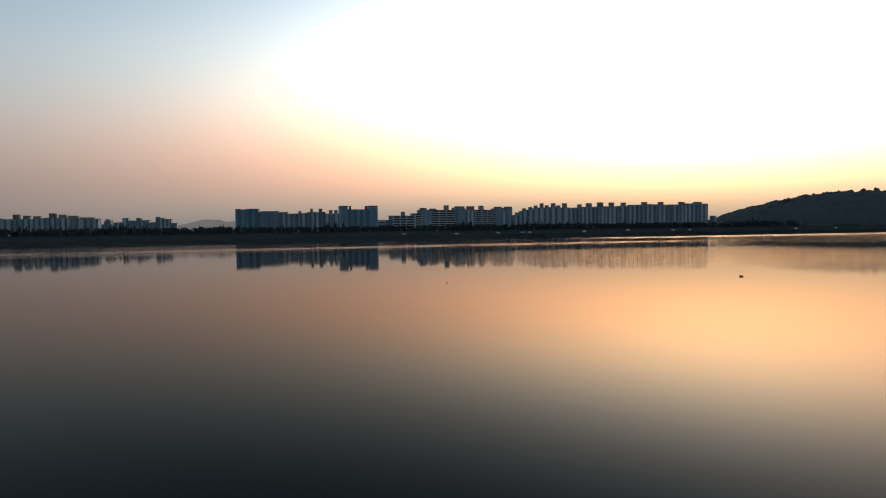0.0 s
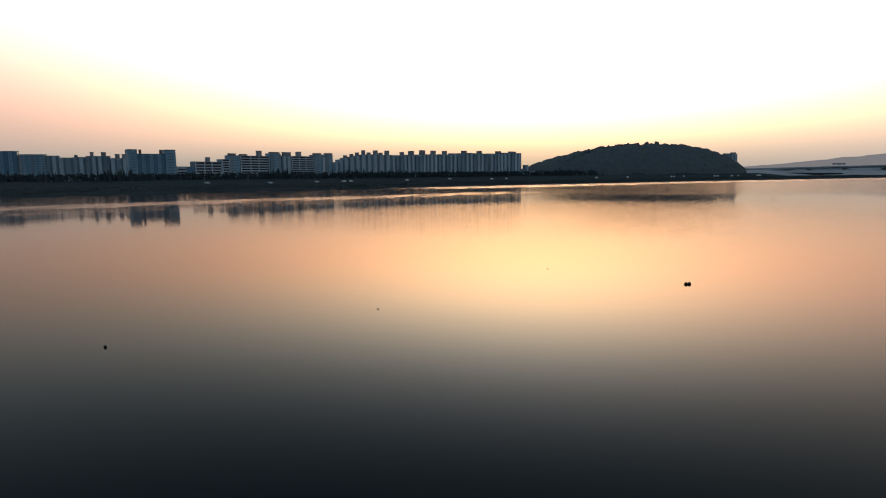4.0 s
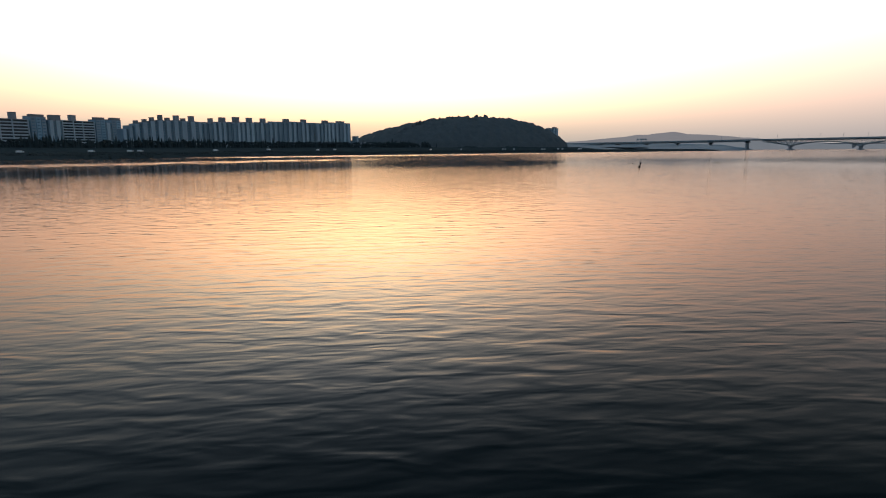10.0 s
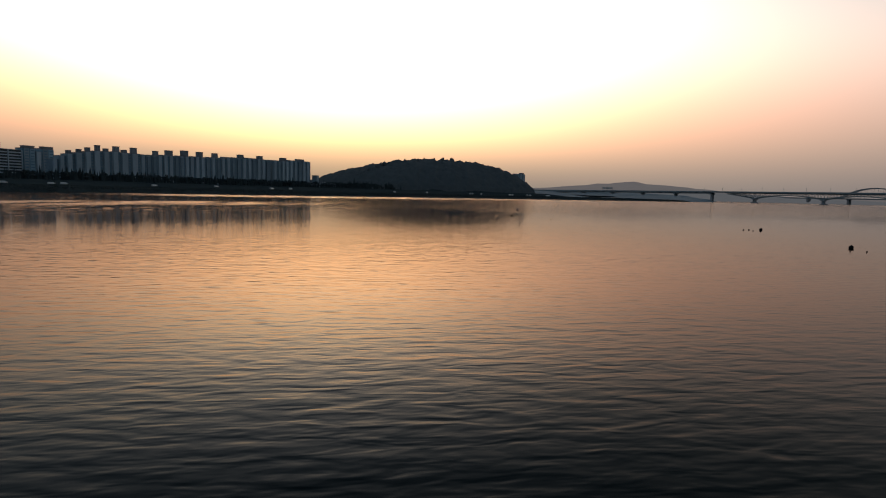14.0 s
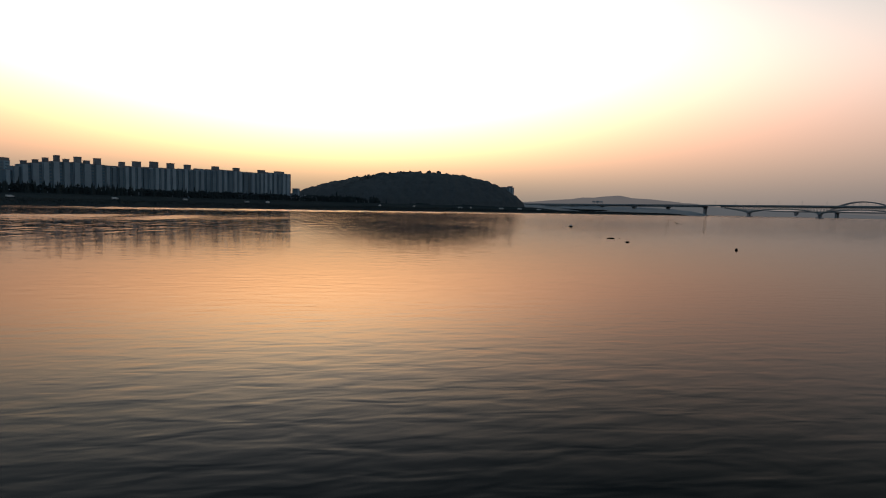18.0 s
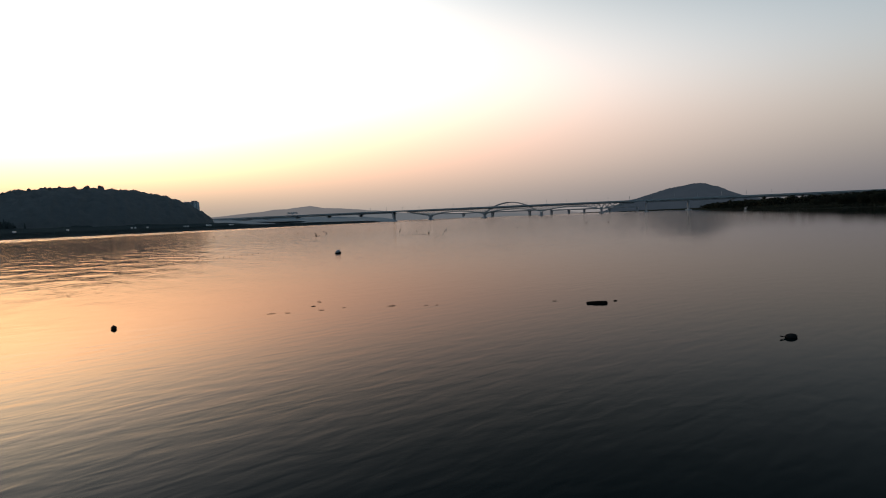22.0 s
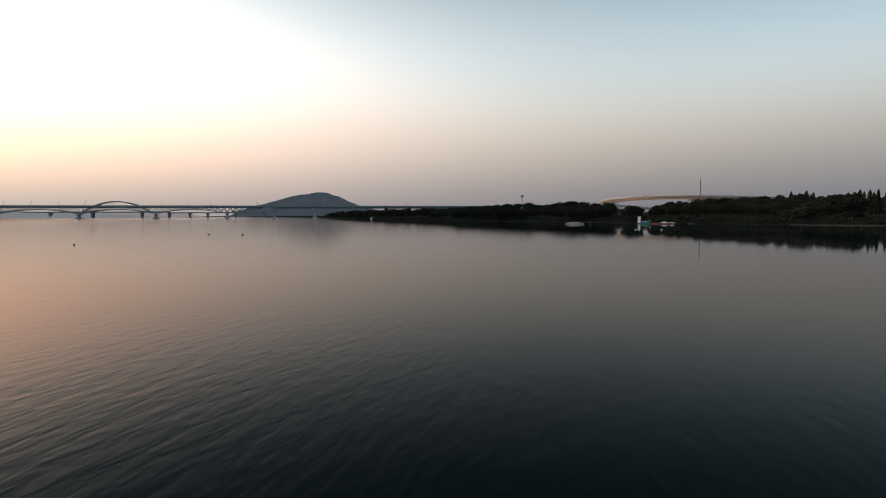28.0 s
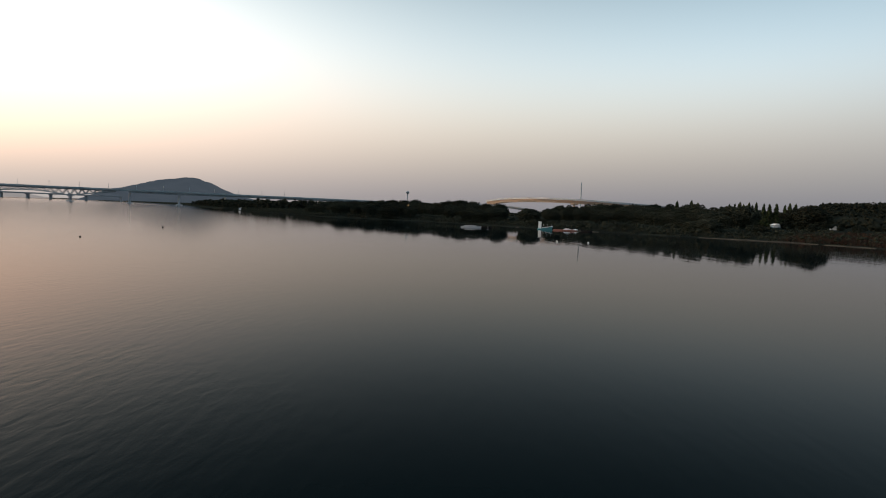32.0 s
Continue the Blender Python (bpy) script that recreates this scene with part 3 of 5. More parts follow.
def apartment(a, b, s0, s1, top, style, boxes=(), base=7.5, depth=13.0, label="", set_back=0.0):
    """A block on the line a-b from s0 to s1; its facade faces the river. style: striped, ribbed, plain or glass."""
    p, turn = on_line(a, b, s0)
    w = s1 - s0
    back = Vector((-math.sin(radians(turn)), math.cos(radians(turn))))
    p = p + back * set_back
    t = thing("apartment_block", p.x, p.y, base, turn, label, "apartment block", "apartment blocks on the far bank")
    h = top - base
    wall = {"striped": "facade", "ribbed": "facade", "plain": "facade_blue", "glass": "facade_dark", "pale": "facade_light"}[style]
    block("wall", wall, t, 0, w, 0.6, depth, 0, h - 0.6)
    block("roof", "roof_box", t, -0.15, w + 0.15, 0.35, depth + 0.2, h - 0.6, h)
    floors = max(3, int((h - 2) / 2.85))
    fh = (h - 1.2) / floors
    if style == "striped":
        fins = [0.0, w] if w < 20 else [0.0, w * 0.34, w * 0.62, w]
        for k in range(floors):
            z = 0.6 + k * fh
            band = block("balcony_band", "facade_light", t, 0.5, w - 0.5, 0.0, 0.6, z, z + fh * 0.42)
            block("window_band", "pane", band, 0.6, w - 0.6, 0.45, 0.62, z + fh * 0.42, z + fh)
        for f in fins:
            block("pier_wall", "facade_light", t, min(max(f - 0.5, 0), w - 1.0), min(max(f + 0.5, 1.0), w), -0.25, 0.6, 0, h - 0.3)
    elif style in ("ribbed", "pale"):
        n = max(1, round(w / 7.4))
        for k in range(n):
            x0, x1 = w * (k + .08) / n, w * (k + .64) / n
            lower = 1.4 * ((k * 7 + int(s0)) % 3 == 0)
            block("bay_wall", "facade_light" if (k + int(s0)) % 3 else "facade", t, x0, x1, -0.9, 0.6, 0, h - 0.4 - lower)
            # recess between bays, its shade deepened by a darker colour
            recess = block("recess_wall", "facade_recess", t, w * (k + .70) / n, w * (k + 1) / n - .05, 0.3, 0.62, 0, h - 0.8)
            bm = bmesh.new()
            for q in range(floors):
                z = 0.9 + q * fh
                box(bm, w * (k + .74) / n, w * (k + .96) / n - .05, 0.18, 0.32, z, z + fh * 0.55)
            tagged(part("window_column", bm, "tinted", recess), kind="stuff")
    else:
        n = max(2, round(w / 5.5))
        for k in range(n):
            x0, x1 = w * k / n + 0.35, w * (k + 1) / n - 0.35
            panel = block("facade_panel", wall if k % 2 else ("facade_blue" if style == "glass" else "facade"), t, x0, x1, 0.2, 0.6, 0.4, h - 1.0)
            bm = bmesh.new()
            for q in range(floors):
                box(bm, x0 + 0.9, x1 - 0.9, 0.1, 0.22, 0.9 + q * fh, 0.9 + q * fh + fh * 0.4)
            tagged(part("window_column", bm, "tinted", panel), kind="stuff")
    for b0, b1, bt in boxes:
        if bt > top:
            tower = block("stair_tower", "roof_box", t, b0 - s0, b1 - s0, 1.2, min(depth, 6.5), h, bt - base - 0.5)
            block("tower_cap", "roof_box", tower, b0 - s0 - 0.25, b1 - s0 + 0.25, 0.95, min(depth, 6.75), bt - base - 0.5, bt - base)
    if w > 12:
        block("roof_rail", "concrete", t, 0.3, w - 0.3, depth - 0.6, depth - 0.4, h, h + 0.9)
    return t


def row_of(a, b, blocks, towers, style, label, **more):
    for k, (s0, s1, top) in enumerate(blocks):
        mine = [q for q in towers if s0 - 1.5 <= (q[0] + q[1]) / 2 < s1 + 1.5]
        st = style[k % len(style)] if isinstance(style, (list, tuple)) else style
        towers = [q for q in towers if q not in mine]
        apartment(a, b, s0, s1 - 0.4, top, st, mine, label=label, **more)


# the westernmost row of pale slabs
row_of((-650, 780), (-400, 840), [(-92, -50, 34.5), (-48, -4, 34), (0, 40, 33.9), (40, 63, 32.9), (63, 76, 33.4), (76, 89.5, 33.3), (89.5, 108.5, 34.7), (108.5, 122, 34.6), (122, 136, 33.7), (136, 147, 32.8), (147, 162, 32.7)],
       [(-80, -70, 38.6), (-34, -24, 38.5), (10, 19, 38.5), (27, 36, 38.4), (55, 63, 39.8), (67.6, 75.6, 38.1), (80, 88, 37.2), (99.6, 108, 41.1), (111.5, 120.6, 39.4), (123.4, 135.5, 37.7), (138.3, 146.2, 35.2), (148.4, 156.3, 35.1)],
       ["ribbed", "pale"], "grey concrete slab block with rooftop stair towers, in dusk shade", base=6.5)
# small towers farther off
row_of((-600, 1150), (-300, 1200), [(-83, -75, 33), (-75, -62, 40), (-59, -43, 36), (-41, -30, 45), (-29, -16, 39.4), (-15, -7, 45), (-7, 8, 40), (8, 21, 35.6), (21, 37, 44.5), (37, 51, 42), (51, 62, 34)],
       [(-72, -66, 43), (22, 28, 47)], ["pale", "plain", "ribbed"], "distant apartment tower in hazy dusk light", base=9)
# blue-grey towers and the slabs behind the glass block
row_of((-327, 900), (-130, 920), [(0.8, 9.4, 47.9), (9.4, 16.2, 47.1), (16.2, 36.4, 47.8), (37.6, 66.5, 43.7), (66.5, 80.5, 42), (80.5, 96.8, 39.5), (96.8, 111.2, 40.2), (111.2, 139.9, 41.6), (140.5, 163, 38.9)],
       [(116.7, 120.4, 47.3), (129.9, 135.1, 47.2), (146.1, 151.3, 44.7), (154.3, 159.5, 44.6), (98.5, 102, 43.4)],
       ["glass", "plain", "glass", "plain", "ribbed", "ribbed", "ribbed", "ribbed", "pale"], "blue-grey apartment tower with ribbed facade", base=8)


def office_block():
    """The dark blue block with a taller tower at each end."""
    p, turn = on_line((-131, 730), (-87, 746.5), 0)
    t = thing("office_block", p.x, p.y, 7, turn, "dark blue glass block between two taller end towers", "office block")
    for name, x0, x1, y0, h in (("end_tower", 1, 10.2, -0.6, 34.9), ("end_tower", 38.4, 49.5, -0.6, 35.2)):
        end = block(name, "facade_blue", t, x0, x1, y0, 15, 0, h - 0.8)
        block("tower_roof", "roof_box", end, x0 - 0.2, x1 + 0.2, y0 - 0.2, 15.2, h - 0.8, h)
        for k in range(10):
            block("window_band", "tinted", end, x0 + 2.4, x1 - 2.4, y0 - 0.12, y0 + 0.05, 2 + k * 3.1, 3.2 + k * 3.1)
    block("wall", "facade_dark", t, 10.2, 38.4, 1.0, 15, 0, 29.8)
    block("roof", "roof_box", t, 10.2, 38.4, 0.8, 15.2, 29.8, 30.4)
    for k in range(7):
        x = 10.6 + k * 4.0
        panel = block("facade_panel", "facade_blue" if k % 2 else "facade_dark", t, x, x + 3.5, 0.6, 1.05, 0.5, 29.2)
        bm = bmesh.new()
        for q in range(9):
            box(bm, x + 0.5, x + 3.0, 0.5, 0.62, 1.5 + q * 3.05, 2.7 + q * 3.05)
        tagged(part("window_column", bm, "tinted", panel), kind="stuff")
    for x in (12.6, 33.4):
        block("chimney", "brown", t, x, x + 2.4, 2, 4.5, 30.4, 34.9)
    p, turn = on_line((-131, 730), (-87, 746.5), 50)
    t = thing("office_annex", p.x, p.y, 7, turn, "low pale annex beside the dark blue block", "annex")
    block("wall", "facade_light", t, 0, 10, 0, 12, 0, 15.9)
    block("wall", "facade_dark", t, 10.2, 20, 0.4, 12, 0, 15.9)
    block("roof", "roof_box", t, -0.2, 20.2, -0.1, 12.2, 15.9, 16.4)
    for k in range(4):
        block("window_band", "pane", t, 0.8, 9.2, -0.08, 0.05, 2 + k * 3.4, 3.3 + k * 3.4)


office_block()
# slabs with striped balcony fronts
row_of((-70, 765), (106, 876), [(4, 38, 29.2), (38, 48.7, 32.9), (48.7, 62.5, 37.4), (62.7, 105, 37.7), (106.6, 123.1, 41.2), (124.6, 139, 38.3), (139, 176.8, 38.6), (177.8, 190.2, 41.4), (190.2, 197.5, 38.2), (197.7, 210.5, 41.7)],
       [(19.6, 23.4, 34.9), (49, 57.3, 40.3), (64.7, 73.2, 39.8), (88.9, 94.2, 44.6), (107.5, 121.3, 43.5), (127.9, 138.8, 43.8), (150, 155.9, 44.9), (178.5, 189.8, 43.8), (198.3, 210, 44.2)],
       ["striped", "striped", "plain", "striped", "plain", "ribbed", "striped", "plain", "ribbed", "plain"], "long apartment slab with striped balcony fronts", base=8)
# the long row of ribbed blocks
for k, (s0, s1, top) in enumerate([(2.5, 7.6, 28.8), (7.8, 13.6, 32.4), (13.6, 20.5, 34.5)]):
    apartment((100, 785), (419, 900), s0, s1, top, "ribbed", [[], [], [(14.9, 18.1, 37.8)]][k], label="narrow grey apartment block at the end of the row", set_back=6 - 2 * k)
row_of((100, 785), (419, 900), [(20.6, 29.3, 36.1), (29.3, 37.7, 37.7), (37.7, 46.8, 38.9), (46.8, 56.1, 38.9), (56.1, 65.1, 39.5), (65.1, 76.2, 38.9), (76.2, 86.2, 38.9), (86.2, 99.3, 38.4), (99.3, 112.1, 38.5), (112.1, 132.5, 39.5), (132.5, 151.8, 40)],
       [(23.5, 26.7, 39.4), (31.8, 35.1, 41.7), (41.4, 44.8, 44.7), (49.5, 53, 42), (59.4, 64.2, 44.9), (68, 72, 42), (77.7, 82.7, 45), (102.8, 106.9, 43.5), (117.2, 124.2, 45.2), (136.4, 143.8, 46.5)],
       ["ribbed", "pale", "ribbed"], "ribbed grey apartment block in the long riverside row", base=8)
row_of((100, 785), (419, 900), [(151.8, 173.6, 40.5), (173.6, 194.9, 41.1), (194.9, 210.3, 42.8), (210.3, 227.2, 43), (227.2, 241.9, 43.9), (241.9, 264.9, 43.5), (269.8, 298.4, 43.6), (298.4, 338.5, 45.4)],
       [(156.6, 162.8, 46.4), (177.8, 183.5, 46.4), (214.8, 221.9, 47.3), (245.7, 252.4, 47.7), (285, 293.3, 47.8), (313.5, 326.7, 47.9)],
       ["ribbed", "pale", "ribbed", "ribbed"], "ribbed grey apartment block in the long riverside row", base=8)
apartment((340, 860), (459, 903), 88, 93, 26, "ribbed", label="small low house at the end of the row", depth=9)
apartment((820, 905), (880, 905), 27, 49, 45.2, "ribbed", [(38, 46, 47.5)], label="grey apartment tower at the foot of the wooded hill", base=9)


def low_house(x, y, w, h):
    """A low tiled house at the foot of a hill."""
    t = thing("low_house", x, y, ground_height(x, y), 12, "low pale house with a hipped roof below the hill", "house", "low houses on the far bank")
    block("wall", "facade_light", t, -w / 2, w / 2, -4, 4, -1, h * .7)
    bm = bmesh.new()
    v = [bm.verts.new(q) for q in ((-w / 2 - .5, -4.5, h * .7), (w / 2 + .5, -4.5, h * .7), (w / 2 + .5, 4.5, h * .7), (-w / 2 - .5, 4.5, h * .7), (-w / 4, 0, h), (w / 4, 0, h))]
    for f in ((0, 1, 5, 4), (2, 3, 4, 5), (3, 0, 4), (1, 2, 5), (3, 2, 1, 0)):
        bm.faces.new([v[i] for i in f])
    part("roof", bm, "roof_box", t)
    for k in range(2):
        block("window", "pane", t, -w / 3 + k * w / 3, -w / 3 + k * w / 3 + 1.6, -4.06, -3.9, h * .3, h * .3 + 1.4)


for row in ((-391.5, 920.2, 9, 7), (-383.0, 923.8, 12, 9), (-375.7, 937.5, 8, 7), (-360.8, 932.6, 14, 8), (-350.3, 936.6, 10, 9), (-400.8, 894.3, 12, 6), (376.7, 772.8, 9, 7), (383.1, 769.6, 12, 6), (360.2, 758.7, 8, 5)):
    low_house(*row)


# ---------------------------------------------------------------- trees and woods
def lump(rnd, verts, faces, x, y, z, r, squash=0.85):
    """One small uneven leaf clump: a jittered octahedron."""
    k = len(verts)
    for dx, dy, dz in ((1, 0, 0), (-1, 0, 0), (0, 1, 0), (0, -1, 0), (0, 0, 1), (0, 0, -1)):
        j = r * rnd.uniform(0.6, 1.25)
        verts.append((x + dx * j + rnd.uniform(-.25, .25) * r, y + dy * j + rnd.uniform(-.25, .25) * r, z + dz * j * squash))
    for f in ((0, 2, 4), (2, 1, 4), (1, 3, 4), (3, 0, 4), (2, 0, 5), (1, 2, 5), (3, 1, 5), (0, 3, 5)):
        faces.append(tuple(k + q for q in f))


def crown_mesh(rnd, height, width, clumps, size):
    """A broad crown of many clumps round a handful of boughs, with gaps between them."""
    verts, faces = [], []
    boughs = []
    for k in range(16):
        a, q = k * 2.4, math.sqrt((k + .5) / 16)
        boughs.append((math.cos(a) * q * .36 * width, math.sin(a) * q * .36 * width, height * (.30 + .46 * math.sqrt(1 - q * q * .9)) * rnd.uniform(.86, 1.06), rnd.uniform(.15, .24) * width))
    for _ in range(clumps):
        bx, by, bz, br = rnd.choice(boughs)
        d = Vector((rnd.gauss(0, 1), rnd.gauss(0, 1), rnd.gauss(0, 1))).normalized() * br * rnd.uniform(.70, 1.08)
        lump(rnd, verts, faces, bx + d.x, by + d.y, max(height * .04, bz + d.z * .85), size * rnd.uniform(.5, 1.3))
    for _ in range(clumps // 5):
        a, q = rnd.uniform(0, 6.283), rnd.uniform(.2, .46)
        lump(rnd, verts, faces, math.cos(a) * q * width, math.sin(a) * q * width, height * rnd.uniform(.03, .34), size * rnd.uniform(.6, 1.3))
    return raw("crown", verts, faces, "leaf")


def trunk_mesh(rnd, height, r):
    bm = bmesh.new()
    rod(bm, (0, 0, -0.5), (0.1, 0, height * .35), r, r * .7, 9)
    rod(bm, (0.1, 0, height * .35), (0, .15, height * .7), r * .7, r * .3, 8)
    for k in range(6):
        a = k * 1.05 + rnd.uniform(-.3, .3)
        z = height * rnd.uniform(.25, .5)
        rod(bm, (0.05, 0, z), (math.cos(a) * height * .24, math.sin(a) * height * .24, z + height * .25), r * .35, r * .1, 6)
    return mesh_of("trunk", bm, "bark")


def cypress_mesh(rnd, height, width):
    verts, faces = [], []
    for _ in range(150):
        z = rnd.uniform(.06, 1.0)
        w = width * .5 * (1 - z) ** .6 * (0.35 + 0.65 * min(1, z * 6))
        a, q = rnd.uniform(0, 6.283), rnd.uniform(.6, 1.05)
        lump(rnd, verts, faces, math.cos(a) * w * q, math.sin(a) * w * q, z * height, .34 * rnd.uniform(.6, 1.3), 1.7)
    return raw("crown", verts, faces, "needle")


rnd = random.Random(11)
KINDS = []
for k, (h, w) in enumerate([(10, 11), (9, 9.5), (11, 13), (7, 9), (12, 11.5)]):
    t = thing("tree", 0, 0, -60, label="dark leafy riverside tree with a rounded crown", category="tree", group="riverside trees")
    new_crown = new("crown", crown_mesh(rnd, h, w, 1250, .50))
    new_trunk = new("trunk", trunk_mesh(rnd, h, .24))
    new_crown.parent = new_trunk.parent = t
    KINDS.append((t, h))
CYPRESS = []
for h in (8.5, 10.5):
    t = thing("cypress", 0, 0, -60, label="slim dark conifer standing above the other trees", category="tree", group="slim conifers")
    c, s = new("crown", cypress_mesh(rnd, h, 2.6)), new("trunk", mesh_of("trunk", rods((0, 0, -.5), (0, 0, h * .8), .18, .05), "bark"))
    c.parent = s.parent = t
    CYPRESS.append((t, h))


def plant(kinds, x, y, top=None, k=None):
    z = ground_height(x, y)
    ob, h = kinds[rnd.randrange(len(kinds)) if k is None else k]
    m = pose(x, y, z - 0.1, 0, 0, rnd.uniform(0, 360))
    s = (top - z) / h if top else rnd.uniform(.75, 1.1)
    made = copy_thing(ob, m)
    if kinds is CYPRESS:
        s *= .93
    made.scale = (s * rnd.uniform(.95, 1.2), s * rnd.uniform(.95, 1.2), s)
    return made


# crests of the right bank's tree line: place and height of the tree tops, then fill between
CREST = [(570, 50, 9.8), (520, 46, 10.6), (505, 36, 11.4), (493, 20, 12.2), (480, 14, 10.5), (466, 10, 12.9), (452, 6, 12.2), (440, 6, 10.2), (428, 6, 10.2), (407, 9, 11.4)]
CREST_2 = [(428, -38, 12), (400, -36, 12.2), (387, -32, 12.8), (379, -40, 12), (365, -32, 12), (350, -27, 12.6), (341, -35, 12.2), (326, -24, 11.6), (314, -18, 11.6), (300, -16, 10.6), (293, -21, 10.8)]


def ramp_gap(x, y):
    return abs((y - 9) - (x - 407) * -.735 + 8) < 12 and 385 < x < 620 and y < 40


def in_gap(x, y):
    """Clearings: before the lower ramp, and before the sheds among the conifers."""
    shed_side = abs((y + 74) - (x - 321.5) * -1.58) < 4 and -74 < y < 0
    return ramp_gap(x, y) or shed_side


def tree_line(crest, spread):
    for (x0, y0, h0), (x1, y1, h1) in zip(crest, crest[1:]):
        n = max(1, round(math.hypot(x1 - x0, y1 - y0) / 6.5))
        for i in range(n):
            f = (i + .5) / n
            for row in range(3):
                x = x0 + (x1 - x0) * f + rnd.uniform(-2, 2) - row * spread[0]
                y = y0 + (y1 - y0) * f + rnd.uniform(-2, 2) - row * spread[1]
                if along(RIGHT_SHORE, x) - y < 5 or ramp_gap(x, y):
                    continue
                plant(KINDS, x, y, 4.2 + rnd.uniform(0, 1) if in_gap(x, y) else (h0 + (h1 - h0) * f) * (1 - .16 * row) * rnd.uniform(.86, 1.04))


tree_line(CREST, (5, -11))
tree_line(CREST_2, (4, -12))
for x, y, top in ((347, -92, 11.4), (342, -95, 11.8), (337, -99, 11.2), (332, -102, 11.6), (328, -105, 11), (352, -88, 11.2), (285, -36, 11.9), (290, -38, 11.4), (312, 8, 6.5), (330, 20, 6), (350, 26, 6.5), (395, 38, 8), (270, -10, 5), (262, -20, 5.5), (255, -45, 6), (248, -70, 6.5), (240, -20, 3.5), (232, -52, 5)):
    plant(KINDS, x, y, top)
for x in range(258, 470, 5):
    if not 375 < x < 392:
        plant(KINDS, x + rnd.uniform(-2, 2), float(along(RIGHT_SHORE, x)) - rnd.uniform(5, 22), rnd.uniform(2.6, 3.6) if 292 < x < 340 else rnd.uniform(3.2, 5.5) + (2.2 if x > 330 else 0), 3 if x % 2 else None)
for x, y, top in ((358, -60, 12.8), (355.7, -61.5, 14.8), (353.5, -63.2, 14.2), (343.2, -72, 13.4), (341, -73, 14.0), (339.5, -74.4, 14.6), (338, -75, 13.6), (336, -76, 14.4), (333.7, -77.8, 15.0), (331.1, -79.5, 14.4), (329.2, -80.7, 13.9), (327.4, -83, 14.6), (325.3, -86, 14), (323.8, -87, 14.6), (320, -89, 13.6), (317.5, -92, 13.4), (365, -57, 12), (361.5, -58.5, 14.4), (322, -88.5, 14.3), (335, -77, 13.2)):
    plant(CYPRESS, x, y, top)
for ob, _ in KINDS + CYPRESS:
    for o in (*ob.children, ob):
        bpy.data.objects.remove(o)


def woods(name, label, spots, mat, seed, clumps=5):
    """Far woods as one object: each crown a few clumps."""
    r2 = random.Random(seed)
    verts, faces = [], []
    for x, y, z, r in spots:
        for _ in range(clumps):
            lump(r2, verts, faces, x + r2.gauss(0, .46) * r, y + r2.gauss(0, .46) * r, z + r2.uniform(-.35, .6) * r, r * r2.uniform(.30, .62))
    return tagged(new(name, raw(name, verts, faces, mat, True)), label, "woods", kind="stuff")


def canopy(name, label, trees, mat, seed, sides=7):
    """Woods seen from the side: each tree a rounded uneven crown that comes down to the ground."""
    r2 = random.Random(seed)
    verts, faces = [], []
    for x, y, g, h, r in trees:
        k = len(verts)
        for z, q in ((0, .85), (.5, 1.0), (.82, .68)):
            for j in range(sides):
                a = j * 6.2832 / sides
                w = r * q * r2.uniform(.75, 1.2)
                verts.append((x + math.cos(a) * w, y + math.sin(a) * w, g - .5 + (h + .5) * (z + r2.uniform(-.06, .06))))
        verts.append((x + r2.gauss(0, .15) * r, y, g + h))
        for ring in range(2):
            for j in range(sides):
                p, q = k + ring * sides + j, k + ring * sides + (j + 1) % sides
                faces.append((p, q, q + sides, p + sides))
        faces.extend((k + 2 * sides + j, k + 2 * sides + (j + 1) % sides, k + 3 * sides) for j in range(sides))
    return tagged(new(name, raw(name, verts, faces, mat, True)), label, "woods", kind="stuff")


spots = []
r3 = random.Random(5)
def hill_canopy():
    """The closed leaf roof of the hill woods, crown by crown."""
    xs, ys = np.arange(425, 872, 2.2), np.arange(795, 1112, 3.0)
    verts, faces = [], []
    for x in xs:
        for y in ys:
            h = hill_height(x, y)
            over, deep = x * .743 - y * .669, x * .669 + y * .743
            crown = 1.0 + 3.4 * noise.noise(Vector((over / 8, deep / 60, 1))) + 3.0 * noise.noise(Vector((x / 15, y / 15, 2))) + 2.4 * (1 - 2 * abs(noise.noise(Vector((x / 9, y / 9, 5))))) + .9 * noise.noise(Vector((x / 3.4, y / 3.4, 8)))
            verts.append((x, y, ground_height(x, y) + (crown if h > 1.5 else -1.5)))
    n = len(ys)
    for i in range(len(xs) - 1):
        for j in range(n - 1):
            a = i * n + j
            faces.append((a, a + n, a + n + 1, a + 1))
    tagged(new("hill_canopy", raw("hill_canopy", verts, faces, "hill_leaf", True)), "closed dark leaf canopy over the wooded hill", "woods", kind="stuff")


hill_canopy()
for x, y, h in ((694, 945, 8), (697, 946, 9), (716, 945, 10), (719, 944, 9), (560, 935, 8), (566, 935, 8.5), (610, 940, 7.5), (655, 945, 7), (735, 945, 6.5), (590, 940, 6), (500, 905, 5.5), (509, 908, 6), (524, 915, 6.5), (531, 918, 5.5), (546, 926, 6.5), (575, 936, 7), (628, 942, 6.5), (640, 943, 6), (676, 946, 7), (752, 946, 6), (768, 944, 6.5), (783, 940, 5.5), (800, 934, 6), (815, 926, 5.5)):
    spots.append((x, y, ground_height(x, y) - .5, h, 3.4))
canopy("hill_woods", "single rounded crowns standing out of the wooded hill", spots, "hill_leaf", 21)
spots = []
